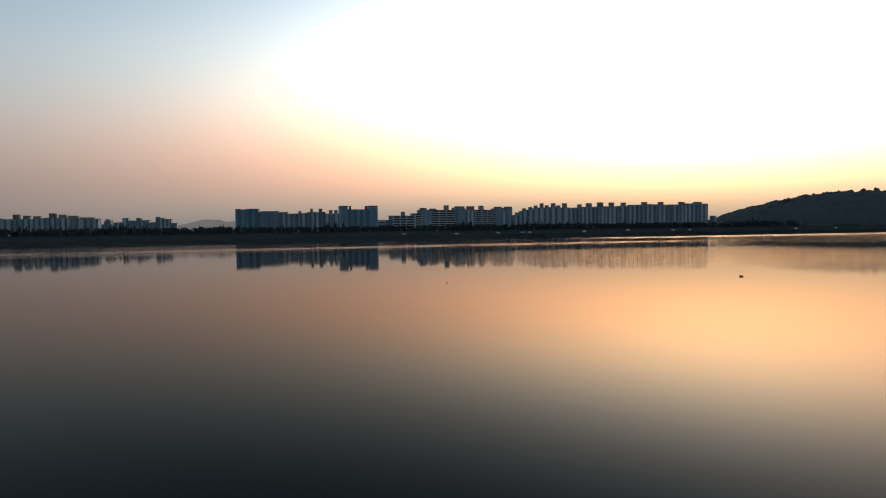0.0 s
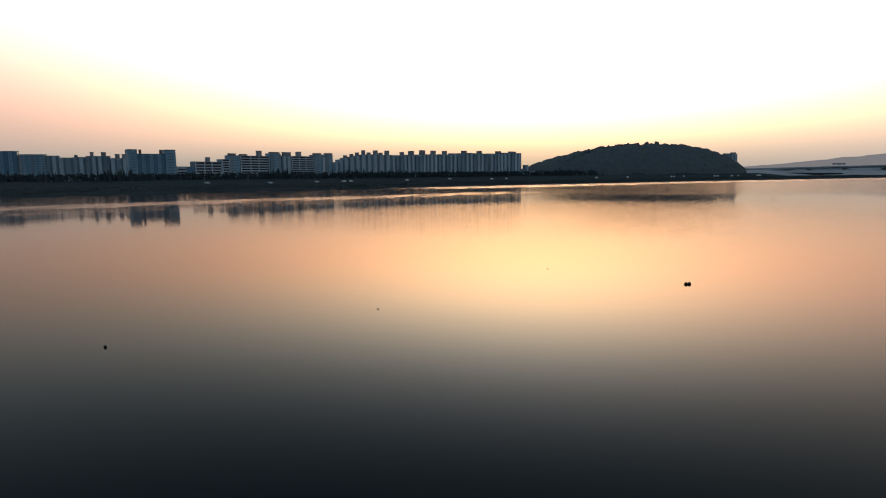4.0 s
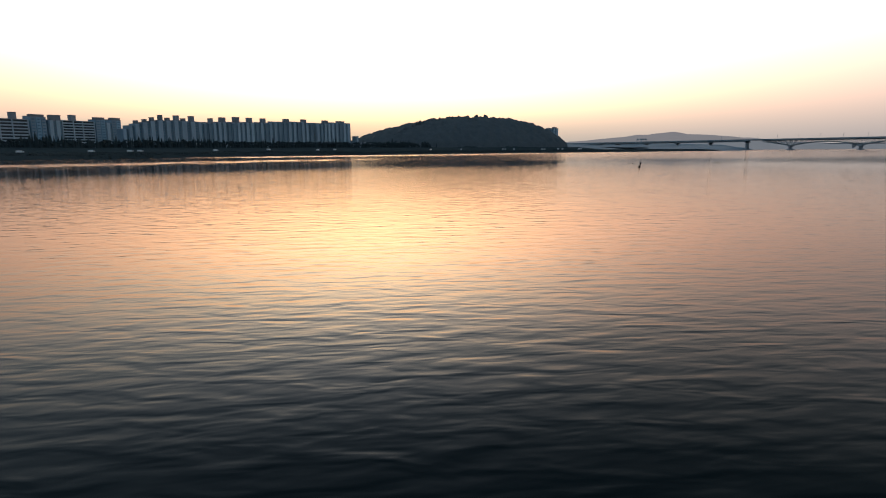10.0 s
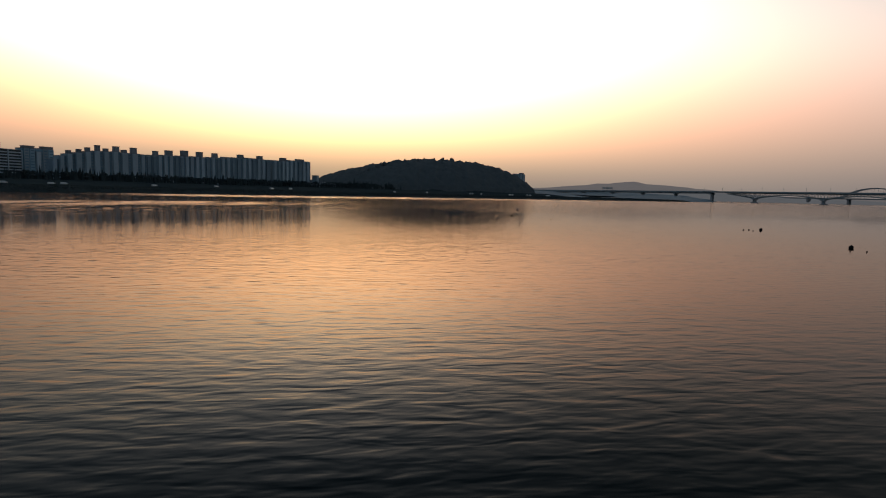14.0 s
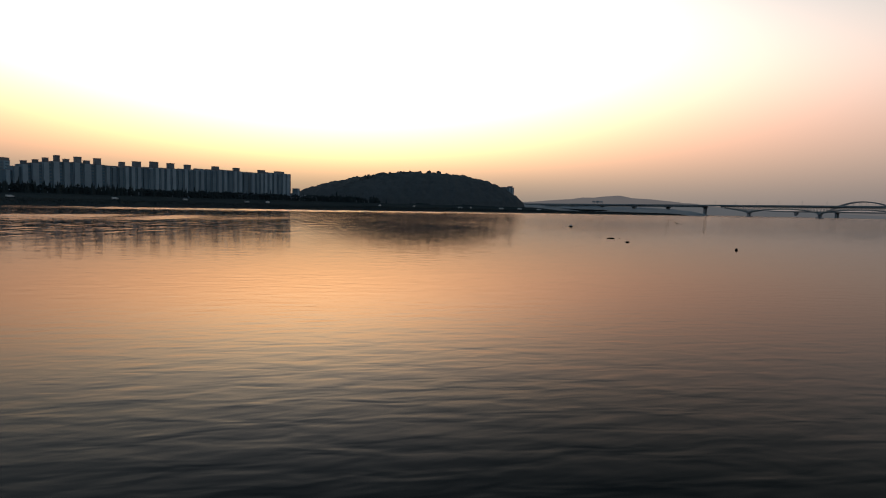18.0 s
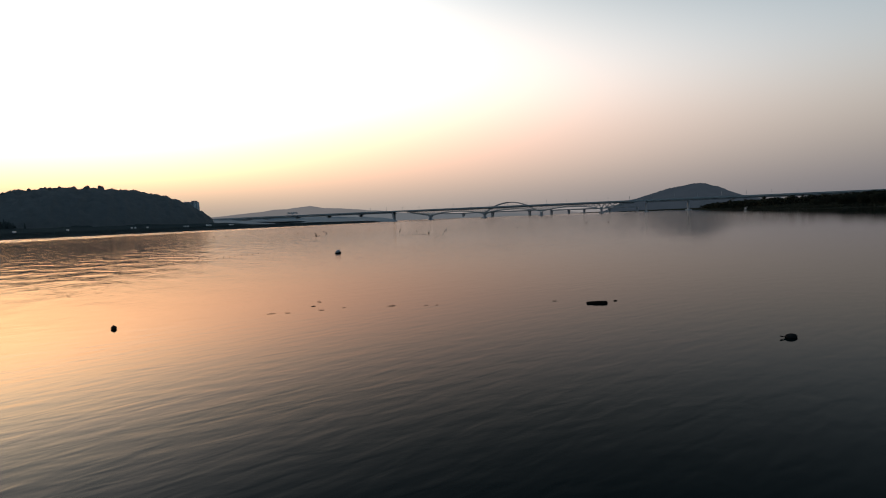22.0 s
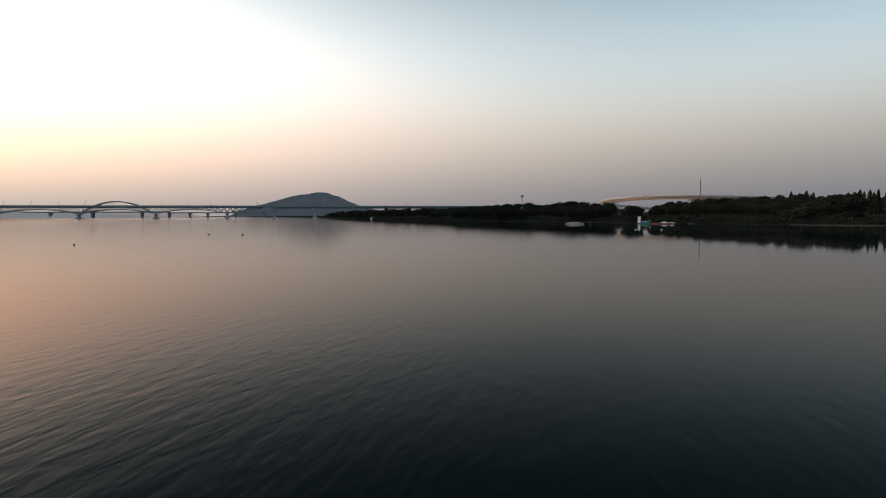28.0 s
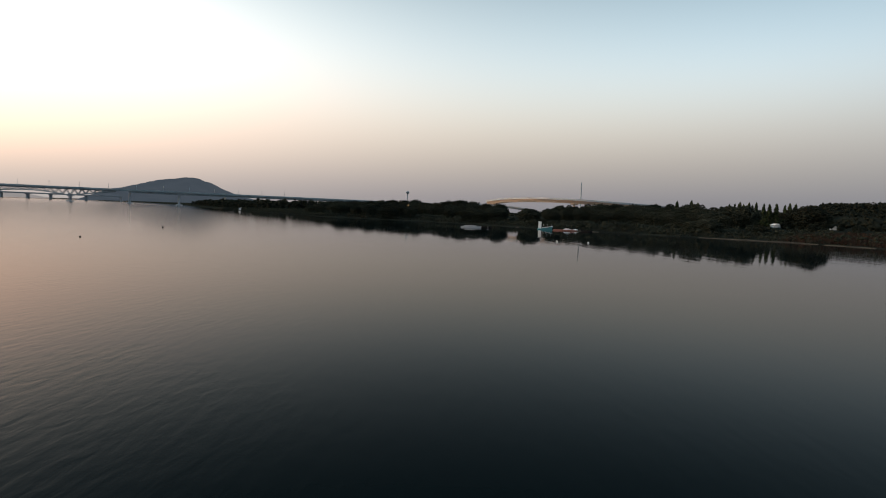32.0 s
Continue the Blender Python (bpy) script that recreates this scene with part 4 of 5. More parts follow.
for _ in range(2600):
    x = r3.uniform(-760, 470)
    d = r3.uniform(262, 330)
    y = float(along(LEFT_SHORE, x)) + d
    spots.append((x, y, float(left_height(x, d)) + r3.uniform(.6, 5.6), r3.uniform(1.5, 2.8)))
def shore_belt():
    """Hazy woods on the shore round the bridge end: one uneven leafy belt that follows the water's edge."""
    xs, deep = np.arange(800, 1352, 3.0), (1.5, 4, 8, 14, 22, 34, 50, 75, 110, 160)
    rise = (0, .35, .6, .8, .92, 1, 1, .95, .9, .6)
    verts, faces = [], []
    for x in xs:
        edge = float(along(LEFT_SHORE, x))
        top = np.interp(x, [800, 850, 890, 930, 1000, 1150, 1300, 1352], [1.2, 2.6, 5.5, 8.5, 13, 16, 12, 4])
        for d, q in zip(deep, rise):
            leaf = 1 + .22 * wobble(x, d, 26) + .16 * wobble(x, d + 90, 9)
            verts.append((x, edge + d, float(left_height(x, d)) - .6 + top * q * leaf))
    n = len(deep)
    for i in range(len(xs) - 1):
        for j in range(n - 1):
            k = i * n + j
            faces.append((k, k + n, k + n + 1, k + 1))
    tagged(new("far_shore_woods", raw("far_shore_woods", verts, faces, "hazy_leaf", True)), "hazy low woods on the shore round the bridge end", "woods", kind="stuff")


shore_belt()
bushes = []
for _ in range(18000):
    x = r3.uniform(-760, 805)
    d = r3.choice((r3.uniform(3, 40), r3.uniform(3, 150)))
    y = float(along(LEFT_SHORE, x)) + d
    bushes.append((x, y, ground_height(x, y) + r3.uniform(-.3, .15), r3.uniform(.5, 1.1)))
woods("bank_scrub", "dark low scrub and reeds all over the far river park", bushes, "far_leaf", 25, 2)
def conifer_belt():
    """A serrated belt of small firs before the flats: each a stack of three uneven cones."""
    r2 = random.Random(44)
    verts, faces = [], []
    for _ in range(1700):
        x = r2.uniform(-760, 480)
        d = r2.uniform(258, 300)
        y, g = float(along(LEFT_SHORE, x)) + d, float(left_height(x, d))
        h = r2.uniform(5.2, 8.8) * (1 + .6 * wobble(x, 12, 28)) + (2.6 if r2.random() < .10 else 0)
        for z0, z1, w in ((0, .55, .17), (.28, .8, .12), (.55, 1.0, .07)):
            k = len(verts)
            for j in range(6):
                a = j * 1.047 + r2.uniform(-.2, .2)
                q = w * h * r2.uniform(.8, 1.2)
                verts.append((x + math.cos(a) * q, y + math.sin(a) * q, g - .2 + z0 * h))
            verts.append((x, y, g + z1 * h))
            faces.extend((k + j, k + (j + 1) % 6, k + 6) for j in range(6))
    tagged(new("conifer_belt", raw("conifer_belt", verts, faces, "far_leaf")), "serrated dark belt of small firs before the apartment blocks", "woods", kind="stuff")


conifer_belt()
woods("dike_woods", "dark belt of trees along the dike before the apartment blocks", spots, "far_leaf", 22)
spots = []
for _ in range(1400):
    x, y = r3.uniform(430, 660), r3.uniform(-690, -430)
    if hill_height(x, y) > 1:
        spots.append((x, y, ground_height(x, y) + r3.uniform(1, 4), r3.uniform(2.5, 4.5)))
for _ in range(1300):
    x = r3.uniform(560, 1150)
    y = float(along(RIGHT_SHORE, x)) - r3.uniform(8, 110)
    spots.append((x, y, ground_height(x, y) + r3.uniform(.5, 5.5), r3.uniform(2, 3.6)))
for _ in range(900):
    x, y = r3.uniform(250, 560), r3.uniform(-300, -60)
    if in_gap(x, y) or math.hypot(x - 321, y + 74) < 9:
        continue
    spots.append((x, y, ground_height(x, y) + r3.uniform(.3, 3), r3.uniform(1.8, 3.2)))
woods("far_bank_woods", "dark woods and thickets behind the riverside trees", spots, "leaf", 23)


def scrub(name, label, count, xr, dr, hr, mat, seed):
    """Upright tufts along the right bank's water edge."""
    r2 = random.Random(seed)
    verts, faces = [], []
    for _ in range(count):
        x, d = r2.uniform(*xr), r2.uniform(*dr) ** 1.0
        y = float(along(RIGHT_SHORE, x)) - d
        z, h = ground_height(x, y) - .05, r2.uniform(*hr)
        for _ in range(5):
            a, w = r2.uniform(0, 6.283), r2.uniform(.05, .16)
            px, py = x + r2.gauss(0, .5), y + r2.gauss(0, .5)
            k = len(verts)
            verts += [(px - math.cos(a) * w, py - math.sin(a) * w, z), (px + math.cos(a) * w, py + math.sin(a) * w, z), (px + r2.gauss(0, .25), py + r2.gauss(0, .25), z + h)]
            faces.append((k, k + 1, k + 2))
    return tagged(new(name, raw(name, verts, faces, mat)), label, "reeds", kind="stuff")


scrub("reeds", "dry reddish-brown reeds on the sandy bank", 5000, (196, 252), (2, 30), (.4, 1.2), "reed", 31)
brush = []
for _ in range(2600):
    x = r3.uniform(228, 620)
    y = float(along(RIGHT_SHORE, x)) - 2.5 - r3.expovariate(1 / 14)
    brush.append((x, y, ground_height(x, y) + r3.uniform(.0, .6), r3.uniform(.5, 1.3)))
woods("bank_brush", "dark undergrowth down to the water's edge", brush, "leaf", 33, 3)
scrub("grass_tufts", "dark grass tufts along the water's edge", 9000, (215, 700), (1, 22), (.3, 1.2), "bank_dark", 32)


def sand_strip():
    verts, faces = [], []
    xs = np.arange(196, 330, 1.0)
    for i, x in enumerate(xs):
        ys = float(along(RIGHT_SHORE, x)) + 1.6 * wobble(x, 3, 9) + 0.8 * wobble(x, 9, 3)
        w = max(0.0, .10 + 1.5 * wobble(x, 70, 11) + .6 * wobble(x, 5, 3)) * (1.1 if x < 262 else .6)
        rise = .10 if w > .12 else -.3
        verts += [(x, ys + .4, -.12), (x, ys - w * .5, float(right_height(x, w * .5)) + rise), (x, ys - w, float(right_height(x, w)) + rise), (x, ys - w - .6, float(right_height(x, w)) - .3)]
        if i:
            for j in range(3):
                a = (i - 1) * 4 + j
                faces.append((a, a + 4, a + 5, a + 1))
    tagged(new("sand_beach", raw("sand_beach", verts, faces, "sand", True)), "narrow broken sand and gravel edge along the river", "beach", kind="structure")


sand_strip()

# ---------------------------------------------------------------- the truss bridge
PIERS = [1085, 1005, 925, 850, 777, 706, 636, 562, 459, 358.5, 259.5, 190.5, 128.5, 67, 5, -60]
DECK = 18.2


def bridge_x(y):
    return 1066.4 + (y - 65.6) * 0.0081


def truss_bridge():
    t = thing("truss_bridge", bridge_x(300), 300, 0, 0, "long steel deck truss bridge on concrete piers", "bridge")
    ox, oy = bridge_x(300), 300

    def at(x, y, z):
        return (x, y - oy, z)
    def sx(y):
        return bridge_x(y) - ox
    segs = list(zip([1180, *PIERS], [*PIERS, -200]))
    for y1, y0 in segs:
        bm = bmesh.new()
        x = sx((y0 + y1) / 2)
        box(bm, x - 10, x + 10, y0 - oy + .05, y1 - oy - .05, DECK - 1.0, DECK)
        part("deck_slab", bm, "concrete", t)
        for s in (-1, 1):
            bm = bmesh.new()
            box(bm, x + s * 10 - .25, x + s * 10 + .25, y0 - oy + .05, y1 - oy - .05, DECK - 1.25, DECK + 1.1)
            part("parapet", bm, "steel", t)
    for y in PIERS:
        x = sx(y)
        trussed = 250 < y < 570
        top = 7.0 if trussed else DECK - 3.4
        p = part("pier", boxed(x - 4.2, x + 4.2, y - oy - 1.5, y - oy + 1.5, -4, top - 1.4, bevel=.4), "concrete", t)
        part("pier_cap", boxed(x - 8.2, x + 8.2, y - oy - 1.9, y - oy + 1.9, top - 1.4, top, bevel=.25), "concrete", p)
        part("footing", boxed(x - 6, x + 6, y - oy - 4.2, y - oy + 4.2, -4, 1.4, bevel=.3), "concrete", p)
    # plain girders outside the truss
    for y1, y0 in segs:
        if 190 < (y0 + y1) / 2 < 636:
            continue
        for s in (-7, 7):
            x = sx((y0 + y1) / 2) + s
            part("girder", boxed(x - 1.2, x + 1.2, y0 - oy + .1, y1 - oy - .1, DECK - 3.4, DECK - 1.0), "steel", t)

    def low(y):
        """Bottom chord: deep over the piers, shallow at mid span, running out into the girders."""
        if y > 562:
            return 7.2 + 8.6 * min(1, (y - 562) / 52) ** .8
        if y < 259.5:
            return 7.6 + 8.0 * min(1, (259.5 - y) / 52) ** .8
        for a, b in ((459, 562), (358.5, 459), (259.5, 358.5)):
            if a <= y <= b:
                u = abs(2 * (y - a) / (b - a) - 1)
                return 13.2 - 6.0 * u ** 2.2
        return 13
    marks = [207.5 + i * 8.65 for i in range(47)]
    for s in (-7, 7):
        for i, (a, b) in enumerate(zip(marks, marks[1:])):
            xa, xb = sx(a) + s, sx(b) + s
            bm = beam(bmesh.new(), at(xa, a, low(a)), at(xb, b, low(b)), 1.0, 1.2)
            part("bottom_chord", bm, "steel", t)
            m = (a + b) / 2
            if DECK - 1.4 - low(m) > 2.2:
                xm = sx(m) + s
                part("brace", beam(bmesh.new(), at(xa, a, low(a)), at(xm, m, DECK - 1.6), .75), "steel", t)
                part("brace", beam(bmesh.new(), at(xm, m, DECK - 1.6), at(xb, b, low(b)), .75), "steel", t)
        bm = bmesh.new()
        beam(bm, at(sx(207) + s, 207, DECK - 1.7), at(sx(606) + s, 606, DECK - 1.7), 1.2, 1.4)
        part("top_chord", bm, "steel", t)
    return t


truss_bridge()


def street_lamp(x, y, z, turn, height, label):
    t = thing("street_lamp", x, y, z, turn, label, "street lamp", "street lamps on the bridge")
    part("pole", rods((0, 0, 0), (0, 0, height), .22, .13), "steel", t)
    part("arm", rods((0, 0, height), (1.6, 0, height + .3), .12, .1), "steel", t)
    part("lamp_head", boxed(1.3, 2.3, -.25, .25, height + .18, height + .42, bevel=.06), "steel", t)
    return t


first = street_lamp(bridge_x(680) - 9.3, 680, DECK, 0, 7.2, "tall slim street lamp on the truss bridge")
for k in range(1, 22):
    y = 680 - k * 33.2
    copy_thing(first, pose(bridge_x(y) - 9.3, y, DECK))


def sign_gantry(y):
    """A portal over the deck with two dark sign boards."""
    t = thing("sign_gantry", bridge_x(y), y, DECK, 0, "dark steel portal with sign boards over the bridge deck", "gantry", "sign gantries on the bridge")
    for x in (-9, 9):
        part("post", rods((x, 0, 0), (x, 0, 6.6), .3, .25), "steel", t)
    part("cross_beam", boxed(-9.3, 9.3, -.3, .3, 5.9, 6.6), "steel", t)
    for x in (-4.5, 4.5):
        part("sign_board", boxed(x - 3.2, x + 3.2, -.5, -.32, 3.9, 7.2, bevel=.05), "steel", t)


sign_gantry(868)
sign_gantry(856)


def arch_bridge():
    t = thing("arch_bridge", 1817, 600, 0, 0, "pale bridge with a low steel arch far behind the truss bridge", "bridge")
    for y1, y0 in ((1100, 950), (950, 850), (850, 745), (745, 650), (650, 534), (534, 468), (468, 417), (417, 372), (372, 300), (300, 225)):
        z = 16.5 if y0 > 440 else 14.5
        part("deck_slab", boxed(-11, 11, y0 - 600 + .05, y1 - 600 - .05, z - 3, z), "far_concrete", t)
        p = part("pier", boxed(-8, 8, y0 - 602.5, y0 - 597.5, -4, z - 4), "far_concrete", t)
        part("pier_cap", boxed(-10, 10, y0 - 604, y0 - 596, z - 4.2, z - 3), "far_concrete", p)
    for s in (-9.5, 9.5):
        n, a, b = 22, 670, 516
        pts = []
        for i in range(n + 1):
            u = i / n
            pts.append((s, a + (b - a) * u - 600, 16.5 + 26 * (1 - (2 * u - 1) ** 2)))
        bm = bmesh.new()
        for p, q in zip(pts, pts[1:]):
            beam(bm, p, q, 2.0, 2.6)
        part("arch_rib", bm, "far_concrete", t)
        for p in pts[2:-2:2]:
            part("hanger", beam(bmesh.new(), (p[0], p[1], 16.5), p, .5), "far_concrete", t)
    return t


arch_bridge()

# ---------------------------------------------------------------- the ramp viaduct, mast and lights behind the right bank
VIADUCT = [(760, -215, 15.5), (735, -190, 16.8), (707, -170.5, 18.4), (664, -163.5, 20.5), (615, -163.5, 20.8), (587, -175, 20.4), (567, -191, 19.4), (550, -223, 17.8), (541, -271, 16.4), (539, -349, 15.6), (545, -450, 15)]


def ribbon(pts, across, down):
    """A deck along pts: across metres wide, its girder down metres deep."""
    curve = []
    for i in range(len(pts) - 1):
        p0, p1, p2, p3 = (Vector(pts[max(0, min(len(pts) - 1, i + k))]) for k in (-1, 0, 1, 2))
        for j in range(6):
            u = j / 6
            curve.append(.5 * (2 * p1 + (p2 - p0) * u + (2 * p0 - 5 * p1 + 4 * p2 - p3) * u * u + (3 * p1 - p0 - 3 * p2 + p3) * u ** 3))
    curve.append(Vector(pts[-1]))
    return curve


def strip_mesh(curve, sections):
    """Sweeps a cross-section (offset across, height) along a curve."""
    verts, faces = [], []
    n = len(sections)
    for i, p in enumerate(curve):
        d = (curve[min(i + 1, len(curve) - 1)] - curve[max(i - 1, 0)]).normalized()
        side = Vector((-d.y, d.x, 0)).normalized()
        for o, z in sections:
            q = p + side * o
            verts.append((q.x, q.y, q.z + z))
        if i:
            for j in range(n):
                a, b = (i - 1) * n + j, (i - 1) * n + (j + 1) % n
                faces.append((a, b, b + n, a + n))
    return verts, faces


def viaduct():
    t = thing("ramp_viaduct", 0, 0, 0, 0, "curved motorway ramp with a warm-lit concrete girder above the trees", "viaduct")
    c = ribbon(VIADUCT, 10, 2.4)
    for name, mat, sec in (("deck", "concrete", [(-5.5, 0), (5.5, 0), (5.5, -.45), (-5.5, -.45)]), ("box_girder", "ramp", [(-4.6, -.45), (4.6, -.45), (3.0, -3.0), (-3.0, -3.0)]),
                           ("barrier", "concrete", [(-5.5, 0), (-5.2, 0), (-5.2, 1.1), (-5.5, 1.1)]), ("barrier", "concrete", [(5.2, 0), (5.5, 0), (5.5, 1.1), (5.2, 1.1)])):
        v, f = strip_mesh(c, sec)
        ob = new(name, raw(name, v, f, mat))
        ob.parent = t
    for k in (2, 9, *range(32, len(c), 7)):
        p = c[k]
        g = ground_height(p.x, p.y)
        q = part("pier", rods((p.x, p.y, g - 1), (p.x, p.y, p.z - 4.2), 1.3, 1.2, 12), "ramp", t)
        part("pier_cap", boxed(p.x - 2.6, p.x + 2.6, p.y - 2.6, p.y + 2.6, p.z - 4.2, p.z - 3.0, bevel=.3), "ramp", q)
    t = thing("lower_ramp", 0, 0, 0, 0, "lower descending road ramp on a forked pier", "viaduct")
    c = ribbon([(690, -140, 14.2), (666, -161, 12.9), (654, -178, 10.8), (643, -193, 8.4), (632, -212, 6.5)], 8, 1.5)
    for name, sec in (("deck", [(-4, 0), (4, 0), (3, -1.4), (-3, -1.4)]), ("barrier", [(-4, 0), (-3.7, 0), (-3.7, 1), (-4, 1)]), ("barrier", [(3.7, 0), (4, 0), (4, 1), (3.7, 1)])):
        v, f = strip_mesh(c, sec)
        ob = new(name, raw(name, v, f, "concrete"))
        ob.parent = t
    for k in (6, 13, 19):
        p = c[k]
        q = part("pier", boxed(p.x - .9, p.x + .9, p.y - .9, p.y + .9, ground_height(p.x, p.y) - 1, p.z - 3.4), "concrete", t)
        bm = bmesh.new()
        for s in (-1, 1):
            beam(bm, (p.x, p.y, p.z - 3.6), (p.x + s * 2.4, p.y + s * .6, p.z - 1.4), .8)
        part("fork", bm, "concrete", q)


viaduct()


def mast():
    g = ground_height(650, -248)
    t = thing("mast", 650, -248, g, 0, "tall dark mast behind the motorway ramp", "mast")
    part("pole", rods((0, 0, -1), (0, 0, 42.2 - g), .75, .5, 10), "steel", t)
    for z in (10, 20, 30):
        part("collar", rods((0, 0, z), (0, 0, z + .5), .9, .9, 10), "steel", t)
    part("tip", rods((0, 0, 42.2 - g), (0, 0, 43 - g), .25, .1), "steel", t)


def ball_light(x, y, top):
    g = ground_height(x, y)
    t = thing("high_mast_light", x, y, g, 0, "high mast light with a round head above the trees", "mast light")
    part("pole", rods((0, 0, -1), (0, 0, top - g - 2), .8, .5, 10), "steel", t)
    bm = bmesh.new()
    bmesh.ops.create_icosphere(bm, subdivisions=2, radius=2.1, matrix=Matrix.Translation((0, 0, top - g - 1.2)) @ Matrix.Diagonal((1, 1, .85, 1)))
    part("lamp_ring", bm, "steel", t)
    part("lightning_rod", rods((0, 0, top - g), (0, 0, top - g + 2), .15), "steel", t)


mast()
ball_light(817, -116.6, 28.5)


def road_lamp(x, y, top):
    g = ground_height(x, y)
    t = thing("lit_street_lamp", x, y, g, 0, "glowing orange street lamp among the trees", "street lamp")
    part("pole", rods((0, 0, 0), (0, 0, top - g), .12, .08), "steel", t)
    part("arm", rods((0, 0, top - g), (-.9, .6, top - g + .1), .06), "steel", t)
    bm = bmesh.new()
    bmesh.ops.create_icosphere(bm, subdivisions=2, radius=.36, matrix=Matrix.Translation((-.9, .6, top - g - .1)) @ Matrix.Diagonal((1, 1, .6, 1)))
    part("lamp_head", bm, "lamp", t, "glowing warm lamp")


road_lamp(452, 44, 7.4)


def shed(x, y, turn, w, d, h, label, roof="white"):
    g = ground_height(x, y)
    t = thing("shed", x, y, g, turn, label, "shed")
    part("wall", boxed(-w / 2, w / 2, -d / 2, d / 2, -.5, h), "concrete", t)
    bm = bmesh.new()
    v = [bm.verts.new(q) for q in ((-w / 2 - .4, -d / 2 - .4, h), (w / 2 + .4, -d / 2 - .4, h), (w / 2 + .4, d / 2 + .4, h), (-w / 2 - .4, d / 2 + .4, h), (-w / 2 - .4, 0, h + d * .22), (w / 2 + .4, 0, h + d * .22))]
    for f in ((0, 1, 5, 4), (2, 3, 4, 5), (0, 4, 3), (1, 2, 5), (3, 2, 1, 0)):
        bm.faces.new([v[i] for i in f])
    part("roof", bm, roof, t)
    part("door", boxed(-w * .2, w * .05, -d / 2 - .08, -d / 2, 0, min(2.1, h - .2)), "facade_dark", t)
    part("window", boxed(w * .18, w * .36, -d / 2 - .08, -d / 2, 1, min(2, h - .3)), "pane", t)


shed(321.5, -74, 147, 3.6, 2.8, 1.1, "white-roofed shed behind the riverside thicket")
shed(313.5, -79, 147, 2.6, 2.2, 1.3, "low pale shed by the conifers")
shed(303.5, -84, 140, 2.6, 2.2, 1.2, "small pale hut by the reeds", "facade_light")
for k, (x, d) in enumerate(((-40, 215), (15, 205), (60, 212), (88, 213), (96, 214), (160, 215), (215, 220), (270, 215), (292, 216), (415, 190), (480, 205), (560, 205), (566, 206), (590, 212), (620, 150), (648, 208), (655, 209), (700, 210), (735, 205), (741, 206))):
    y = float(along(LEFT_SHORE, x)) + d
    g = ground_height(x, y)
    t = thing("parked_van", x, y, g, 15 + k * 3, "pale van parked on the river park road", "van", "vans on the river park road")
    part("body", boxed(-2.4, 1.2, -.9, .9, .5, 1.9, bevel=.2), "white", t)
    part("cab", boxed(1.2, 2.3, -.88, .88, .5, 1.35, bevel=.2), "white", t)
    part("windscreen", boxed(1.22, 1.7, -.8, .8, 1.35, 1.8, bevel=.1), "pane", t)
    for wx in (-1.7, 1.7):
        for wy in (-.95, .95):
            part("wheel", rods((wx, wy - .12, .38), (wx, wy + .12, .38), .38, .38, 12), "black", t)


# ---------------------------------------------------------------- pontoons and boats on the right bank
def kiosk_pontoon():
    t = thing("pontoon_house", 309.5, 62.9, 0, -125, "teal pontoon with a white cabin tower moored at the bank", "pontoon")
    part("float", boxed(-.7, 3.9, -1.1, 1.1, -.25, .3, bevel=.1), "teal", t)
    part("cabin", boxed(-.45, .45, -.45, .45, .3, 2.35, bevel=.05), "white", t)
    part("cabin_roof", boxed(-.55, .55, -.55, .55, 2.35, 2.44), "white", t)
    part("door", boxed(-.28, .28, .45, .5, .35, 2.0), "facade_light", t)
    for name, mat, lift, wide in (("bulwark", "teal", 0.0, 1.0), ("deck_edge", "white", .12, 1.05)):
        bm = boxed(.6, 3.9, -wide, wide, .3 if mat == "teal" else 0, .5 if mat == "teal" else .1, bevel=.03)
        for q in bm.verts:
            if mat == "white" or q.co.z > .4:
                q.co.z += (.5 if mat == "white" else 0) + .5 * ((q.co.x - .6) / 3.3) ** 1.5 + (.0 if mat == "teal" else .01)
        part(name, bm, mat, t, "pale rising deck edge" if mat == "white" else "")
    for x in (1.0, 2.2, 3.4):
        part("mooring_post", rods((x, -.9, 1.1), (x, -.9, 1.75), .05), "steel", t)
    part("gangway", boxed(3.9, 8, -.5, .3, .2, .32), "wood", t)


def skiff(x, y, turn, length, mat, label, seats=2, bench="wood", rail=False):
    t = thing("boat", x, y, 0, turn, label, "boat", "boats at the bank")
    verts, faces = [], []
    n = 10
    for i in range(n + 1):
        u = i / n
        w = .85 * math.sin(min(1, .25 + u * .95) * math.pi * .62) * (1 - max(0, u - .7) ** 2 * 6.5)
        rise = .12 * u * u
        px = length * (u - .5)
        for q, z in ((-1, .34 + rise), (-.8, -.15), (0, -.22), (.8, -.15), (1, .34 + rise), (.86, .34 + rise), (.66, .05), (-.66, .05), (-.86, .34 + rise)):
            verts.append((px, q * w, z))
        if i:
            for j in range(9):
                a, b = (i - 1) * 9 + j, (i - 1) * 9 + (j + 1) % 9
                faces.append((a, b, b + 9, a + 9))
    faces.append(tuple(range(8, -1, -1)))
    ob = new("hull", raw("hull", verts, faces, mat))
    ob.parent = t
    for k in range(seats):
        sx_ = length * (-.2 + .35 * k)
        part("bench", boxed(sx_ - .15, sx_ + .15, -.6, .6, .3, .42), bench, t)
    if rail:
        for y in (-.62, .62):
            part("rail", boxed(-length * .32, length * .22, y - .05, y + .05, .5, .62), "white", t)
    part("motor", boxed(-length / 2 - .25, -length / 2 + .05, -.18, .18, .1, .8, bevel=.05), "black", t)


kiosk_pontoon()
skiff(301.6, 59.6, -124, 7.0, "red", "long faded red open boat moored at the bank", 3)
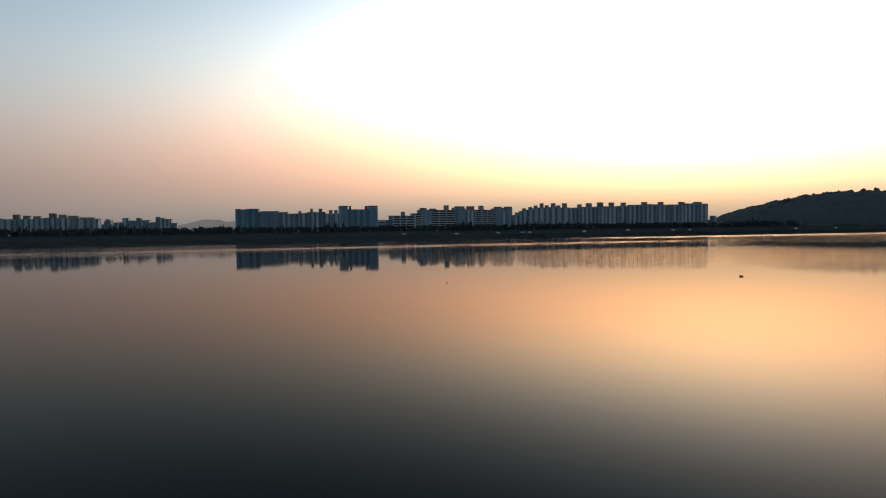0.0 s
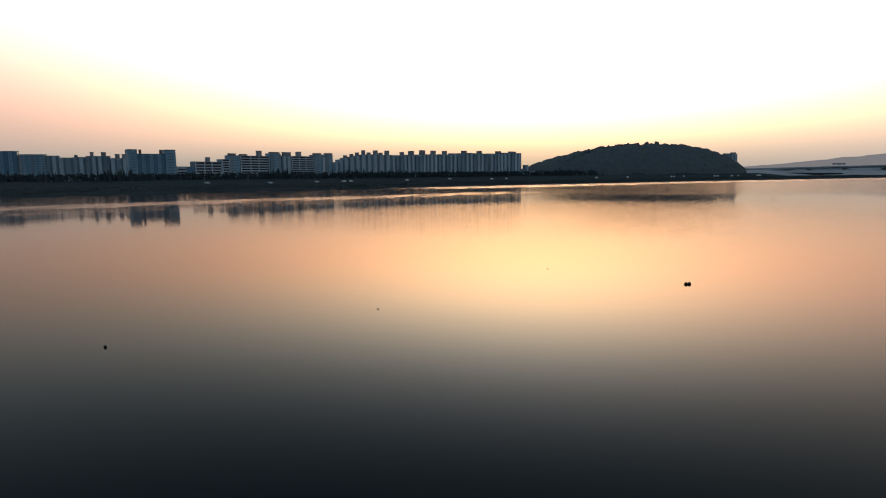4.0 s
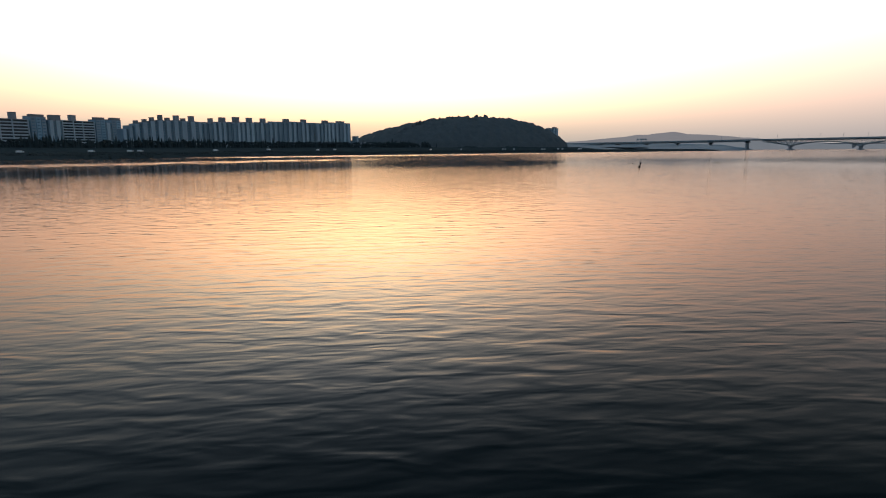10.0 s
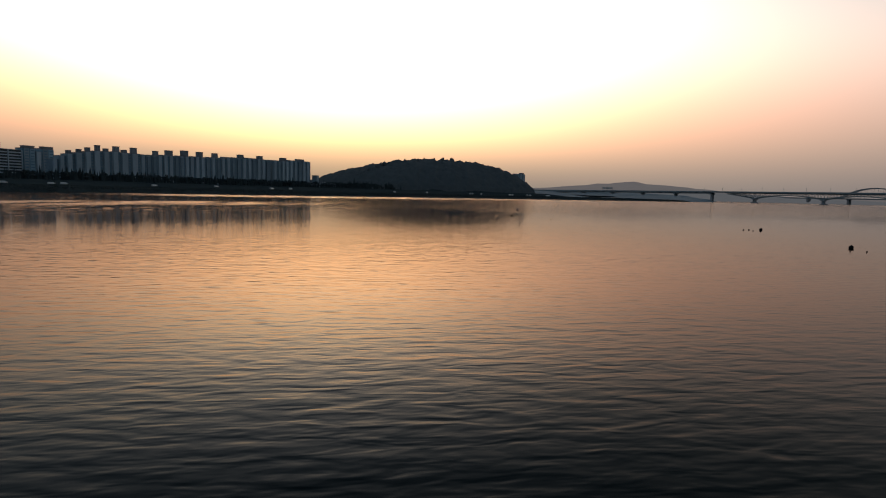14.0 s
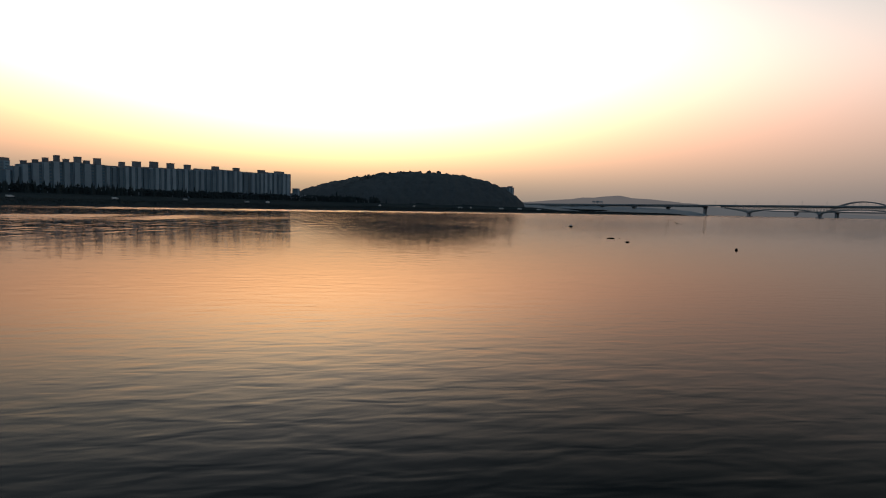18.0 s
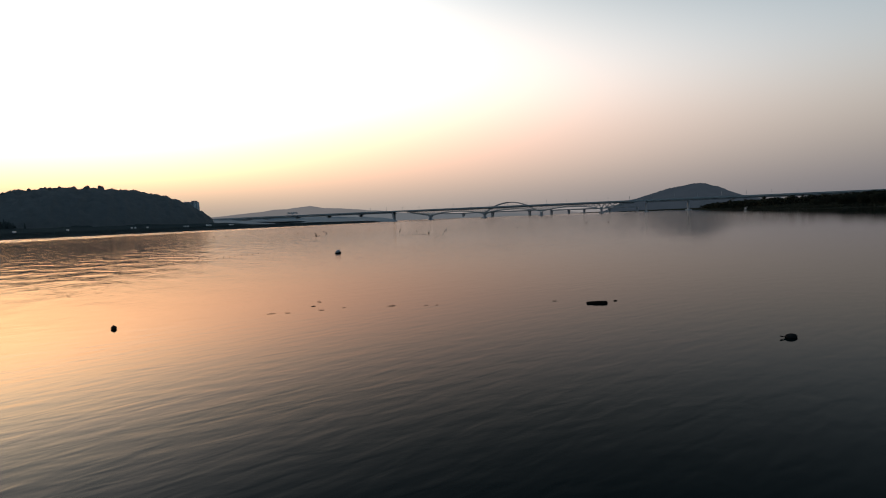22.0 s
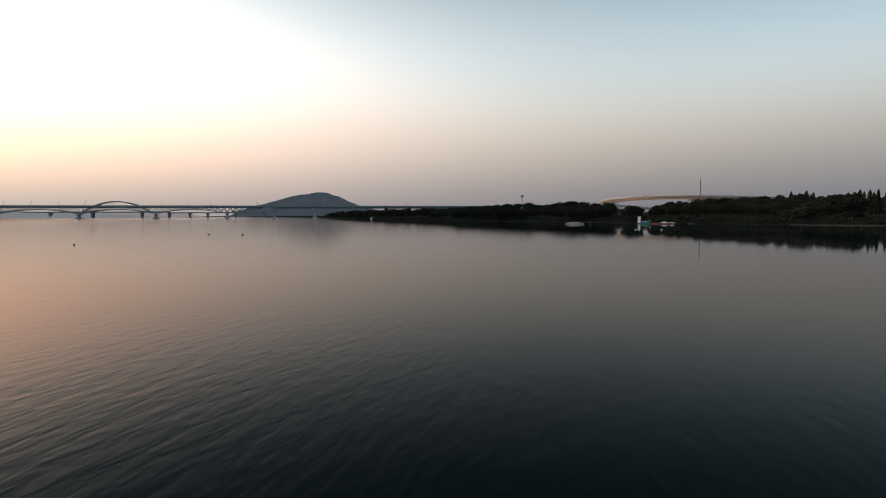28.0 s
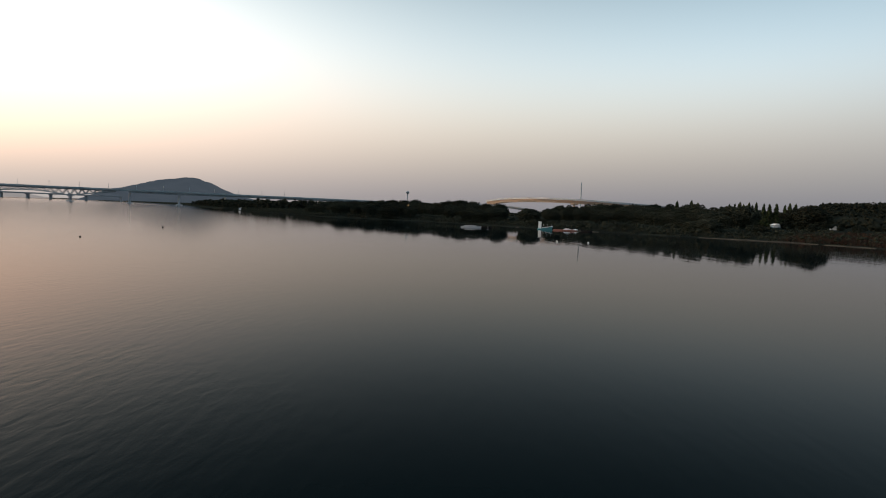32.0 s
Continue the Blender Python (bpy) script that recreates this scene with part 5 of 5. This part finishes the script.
skiff(296.4, 55.6, -125, 3.0, "black", "small dark boat pulled up to the bank")


def tarpaulin(x, y, turn, length, height):
    """A white cover thrown over the load of a boat, with sagging folds."""
    t = thing("tarpaulin", x, y, .3, turn, "crumpled white tarpaulin over the load of the red boat", "tarpaulin", "tarpaulins on the red boat")
    verts, faces = [], []
    for i in range(13):
        u = i / 12
        for j in range(9):
            w = j / 8 - .5
            z = height * math.sin(math.pi * u) ** .6 * math.cos(math.pi * w) ** .7 * (1 + .25 * wobble(u * 5 + x, w * 4, .6))
            verts.append((length * (u - .5), w * 1.3, max(z, 0)))
        if i:
            faces.extend(((i - 1) * 9 + j, i * 9 + j, i * 9 + j + 1, (i - 1) * 9 + j + 1) for j in range(8))
    sheet = new("sheet", raw("sheet", verts, faces, "white", True))
    sheet.parent = t
    part("rope", rods((-length * .45, 0, height * .5), (length * .45, 0, height * .5), .03), "wood", t)


tarpaulin(301.2, 59.0, -124, 2.6, .42)
tarpaulin(299.9, 57.1, -124, 1.9, .30)
skiff(309.5, 87.6, -116, 5.8, "concrete", "long grey boat with pale thwarts under the trees", 4, "white", True)
skiff(309.5, 82.6, -112, 3.6, "black", "dark flat boat under the trees")


def white_house_boat():
    t = thing("dredge_barge", 592, 112, 0, -10, "small white work barge with a bent arm by the far trees", "barge")
    part("hull", boxed(-1.8, 1.8, -.9, .9, -.4, .4, bevel=.2), "black", t)
    part("cabin", boxed(-1.2, -.1, -.6, .6, .4, 1.5, bevel=.1), "white", t)
    part("window", boxed(-1.1, -.2, -.66, -.6, .8, 1.3), "pane", t)
    part("boom", beam(bmesh.new(), (-.2, 0, 1.5), (1.6, -1.4, 2.2), .18), "white", t)


white_house_boat()


# ---------------------------------------------------------------- things afloat
def buoy(x, y, r, label="small round black float on the water", mat="black"):
    t = thing("buoy", x, y, 0, rnd.uniform(0, 360), label, "float", "floats on the river")
    bm = bmesh.new()
    bmesh.ops.create_uvsphere(bm, u_segments=14, v_segments=9, radius=r, matrix=Matrix.Translation((0, 0, r * .45)) @ Matrix.Diagonal((1.1, 1, .95, 1)))
    b = part("ball", bm, mat, t)
    part("eyelet", rods((0, 0, r * 1.3), (0, 0, r * 1.65), r * .22, r * .16), mat, t)
    bm = rods((0, 0, r * .3), (0, 0, r * .45), r * 1.13, r * 1.13, 16)
    part("waist_rope", bm, "wood", t)
    return t


for x, y, r in ((41.38, 79.52, 0.048), (24.5, 63.8, 0.035), (114, 145.1, 0.15), (97.1, 132.6, 0.15), (95, 131.2, 0.05), (108.9, 167.4, 0.08), (124.7, 137.8, 0.09), (122.1, 135.8, 0.09),
                (235.8, 187.4, 0.17), (237, 177.3, 0.11), (111.9, 145.8, 0.07), (112.6, 145.6, 0.07), (111.2, 144.6, 0.05), (265.9, 168.8, 0.17), (0.32, 53.38, 0.06), (107.9, 190.1, 0.07), (221.8, 242.7, 0.13),
                (253.2, 259.0, 0.18), (206.6, 227.5, 0.16), (253.6, 250.9, 0.14), (253.2, 250.0, 0.14), (224.2, 235.3, 0.18), (204.7, 222.8, 0.15), (188.7, 213.8, 0.16), (254.1, 242.7, 0.14), (194.0, 212.8, 0.1),
                (204.3, 216.6, 0.07), (212.0, 219.0, 0.11), (212.9, 215.4, 0.14), (207.4, 202.5, 0.11), (239.8, 281.5, 0.16), (246.3, 285.2, 0.16), (222.3, 263.5, 0.19), (189.0, 236.5, 0.18), (205.6, 247.3, 0.17),
                (191.3, 237.3, 0.11), (212.5, 248.9, 0.18), (231.2, 261.4, 0.21), (258.1, 275.8, 0.17), (201.4, 236.9, 0.1), (206.2, 333.2, 0.23), (226.6, 334.8, 0.44), (219.2, 293.0, 0.25), (189.3, 263.0, 0.15),
                (207.0, 276.8, 0.18), (209.2, 275.1, 0.18), (247.2, 298.7, 0.23), (239.9, 192.9, 0.15)):
    buoy(x, y, r * (.78 if x > 180 else .9))
for k in range(2):
    buoy(29.1 + .17 * k, 55.9 - .06 * k, .09, "black float, one of a touching pair")
for k in range(15):
    buoy(128.2 + k * .78 + rnd.uniform(-.06, .06), 209.0 + .05 * k + rnd.uniform(-.1, .1), .035, "tiny dark float in a net line")
for x, y in ((179.1, 214.8), (180.1, 214.7), (181.0, 214.7), (181.8, 214.5), (182.2, 214.0), (182.7, 213.6), (182.7, 212.9), (182.4, 212.4), (182.5, 212.3), (182.7, 212.2), (183.4, 212.2), (183.6, 211.6), (183.4, 210.9), (183.2, 210.2), (182.5, 209.5)):
    buoy(x, y, .045, "tiny dark float in a net line")
for x, y in ((178.8, 207.5), (176.7, 206.7), (174.8, 206.0), (173.1, 205.5), (171.6, 205.1), (170.5, 204.9), (169.4, 204.7), (168.4, 204.5), (167.6, 204.4), (167.2, 204.4)):
    buoy(x, y, .03, "tiny dark float at the curved end of a net")
for x, y in ((239.6, 112.3), (236.7, 108.3)):
    buoy(x, y, .15, "small white float near the bank", "white")


def lying_float(x, y, turn):
    """A long float on its side with a rope loop at its end."""
    t = thing("lying_float", x, y, 0, turn, "dark oblong float lying on the water with a rope loop", "float")
    bm = bmesh.new()
    bmesh.ops.create_uvsphere(bm, u_segments=16, v_segments=10, radius=.085, matrix=Matrix.Translation((0, 0, .02)) @ Matrix.Diagonal((1.45, .85, .7, 1)))
    part("body", bm, "black", t)
    bm = bmesh.new()
    ring = [(-.17 + math.cos(a) * .055, math.sin(a) * .03, .03 + math.cos(a) * -.012) for a in [k * math.pi / 5 for k in range(11)]]
    for p, q in zip(ring, ring[1:]):
        rod(bm, p, q, .008, .008, 6)
    part("rope_loop", bm, "wood", t)


lying_float(109.6, 174.8, -62)


def foam_float(x, y):
    t = thing("foam_float", x, y, 0, 25, "weathered grey foam block floating with a dark wet base", "float")
    bm = boxed(-.27, .27, -.19, .2, -.1, .25, bevel=.06)
    for q in bm.verts:
        q.co += Vector((rnd.uniform(-.06, .06), rnd.uniform(-.06, .06), rnd.uniform(-.05, .05))) + Vector((.12 * q.co.z, 0, .1 * q.co.x))
    part("block", bm, "foam", t)
    part("wet_base", boxed(-.30, .29, -.22, .22, -.12, .10, bevel=.03), "black", t)


def plank(x, y, turn, length, width, label, thick=.045, mat="wood"):
    t = thing("driftwood", x, y, 0, turn, label, "driftwood")
    bm = boxed(-length / 2, length / 2, -width / 2, width / 2, -.05, thick, bevel=min(.02, width * .2))
    bmesh.ops.subdivide_edges(bm, edges=[e for e in bm.edges if abs(e.verts[0].co.x - e.verts[1].co.x) > length * .5], cuts=5)
    for q in bm.verts:
        q.co += Vector((0, .012 * math.sin(q.co.x * 7), .015 * math.sin(q.co.x * 5 + 1)))
    part("board", bm, mat, t)


foam_float(137.2, 201)
plank(113.4, 178.7, -82, .56, .17, "dark waterlogged plank floating on the river")
plank(113.9, 178.25, -60, .10, .04, "scrap of dark wood beside the plank", .01)
plank(11.3, 56.0, 30, .1, .05, "small pale scrap of foam afloat", .02, "foam")


def twig(x, y, turn, length):
    t = thing("twig", x, y, 0, turn, "thin dark bent twig afloat on the river", "twig", "twigs afloat")
    bm = rods((-length / 2, 0, .004), (0, .06 * length, .012), .003, .006, 6)
    rod(bm, (0, .06 * length, .012), (length / 2, -.03 * length, .006), .006, .002, 6)
    part("stem", bm, "wood", t)


for x, y in ((112.87, 187.22), (111.97, 186.85), (111.33, 186.16), (112.28, 184.4), (110.55, 187.3), (110.73, 186.88)):
    twig(x, y, rnd.uniform(100, 160), rnd.uniform(.12, .3))
for x, y in ((111.9, 186.8), (112.7, 187.1), (112.3, 184.4), (112.5, 183.4), (112.6, 183.1), (111.8, 185.7), (113.7, 179.9)):
    twig(x, y, rnd.uniform(90, 150), rnd.uniform(.1, .2))
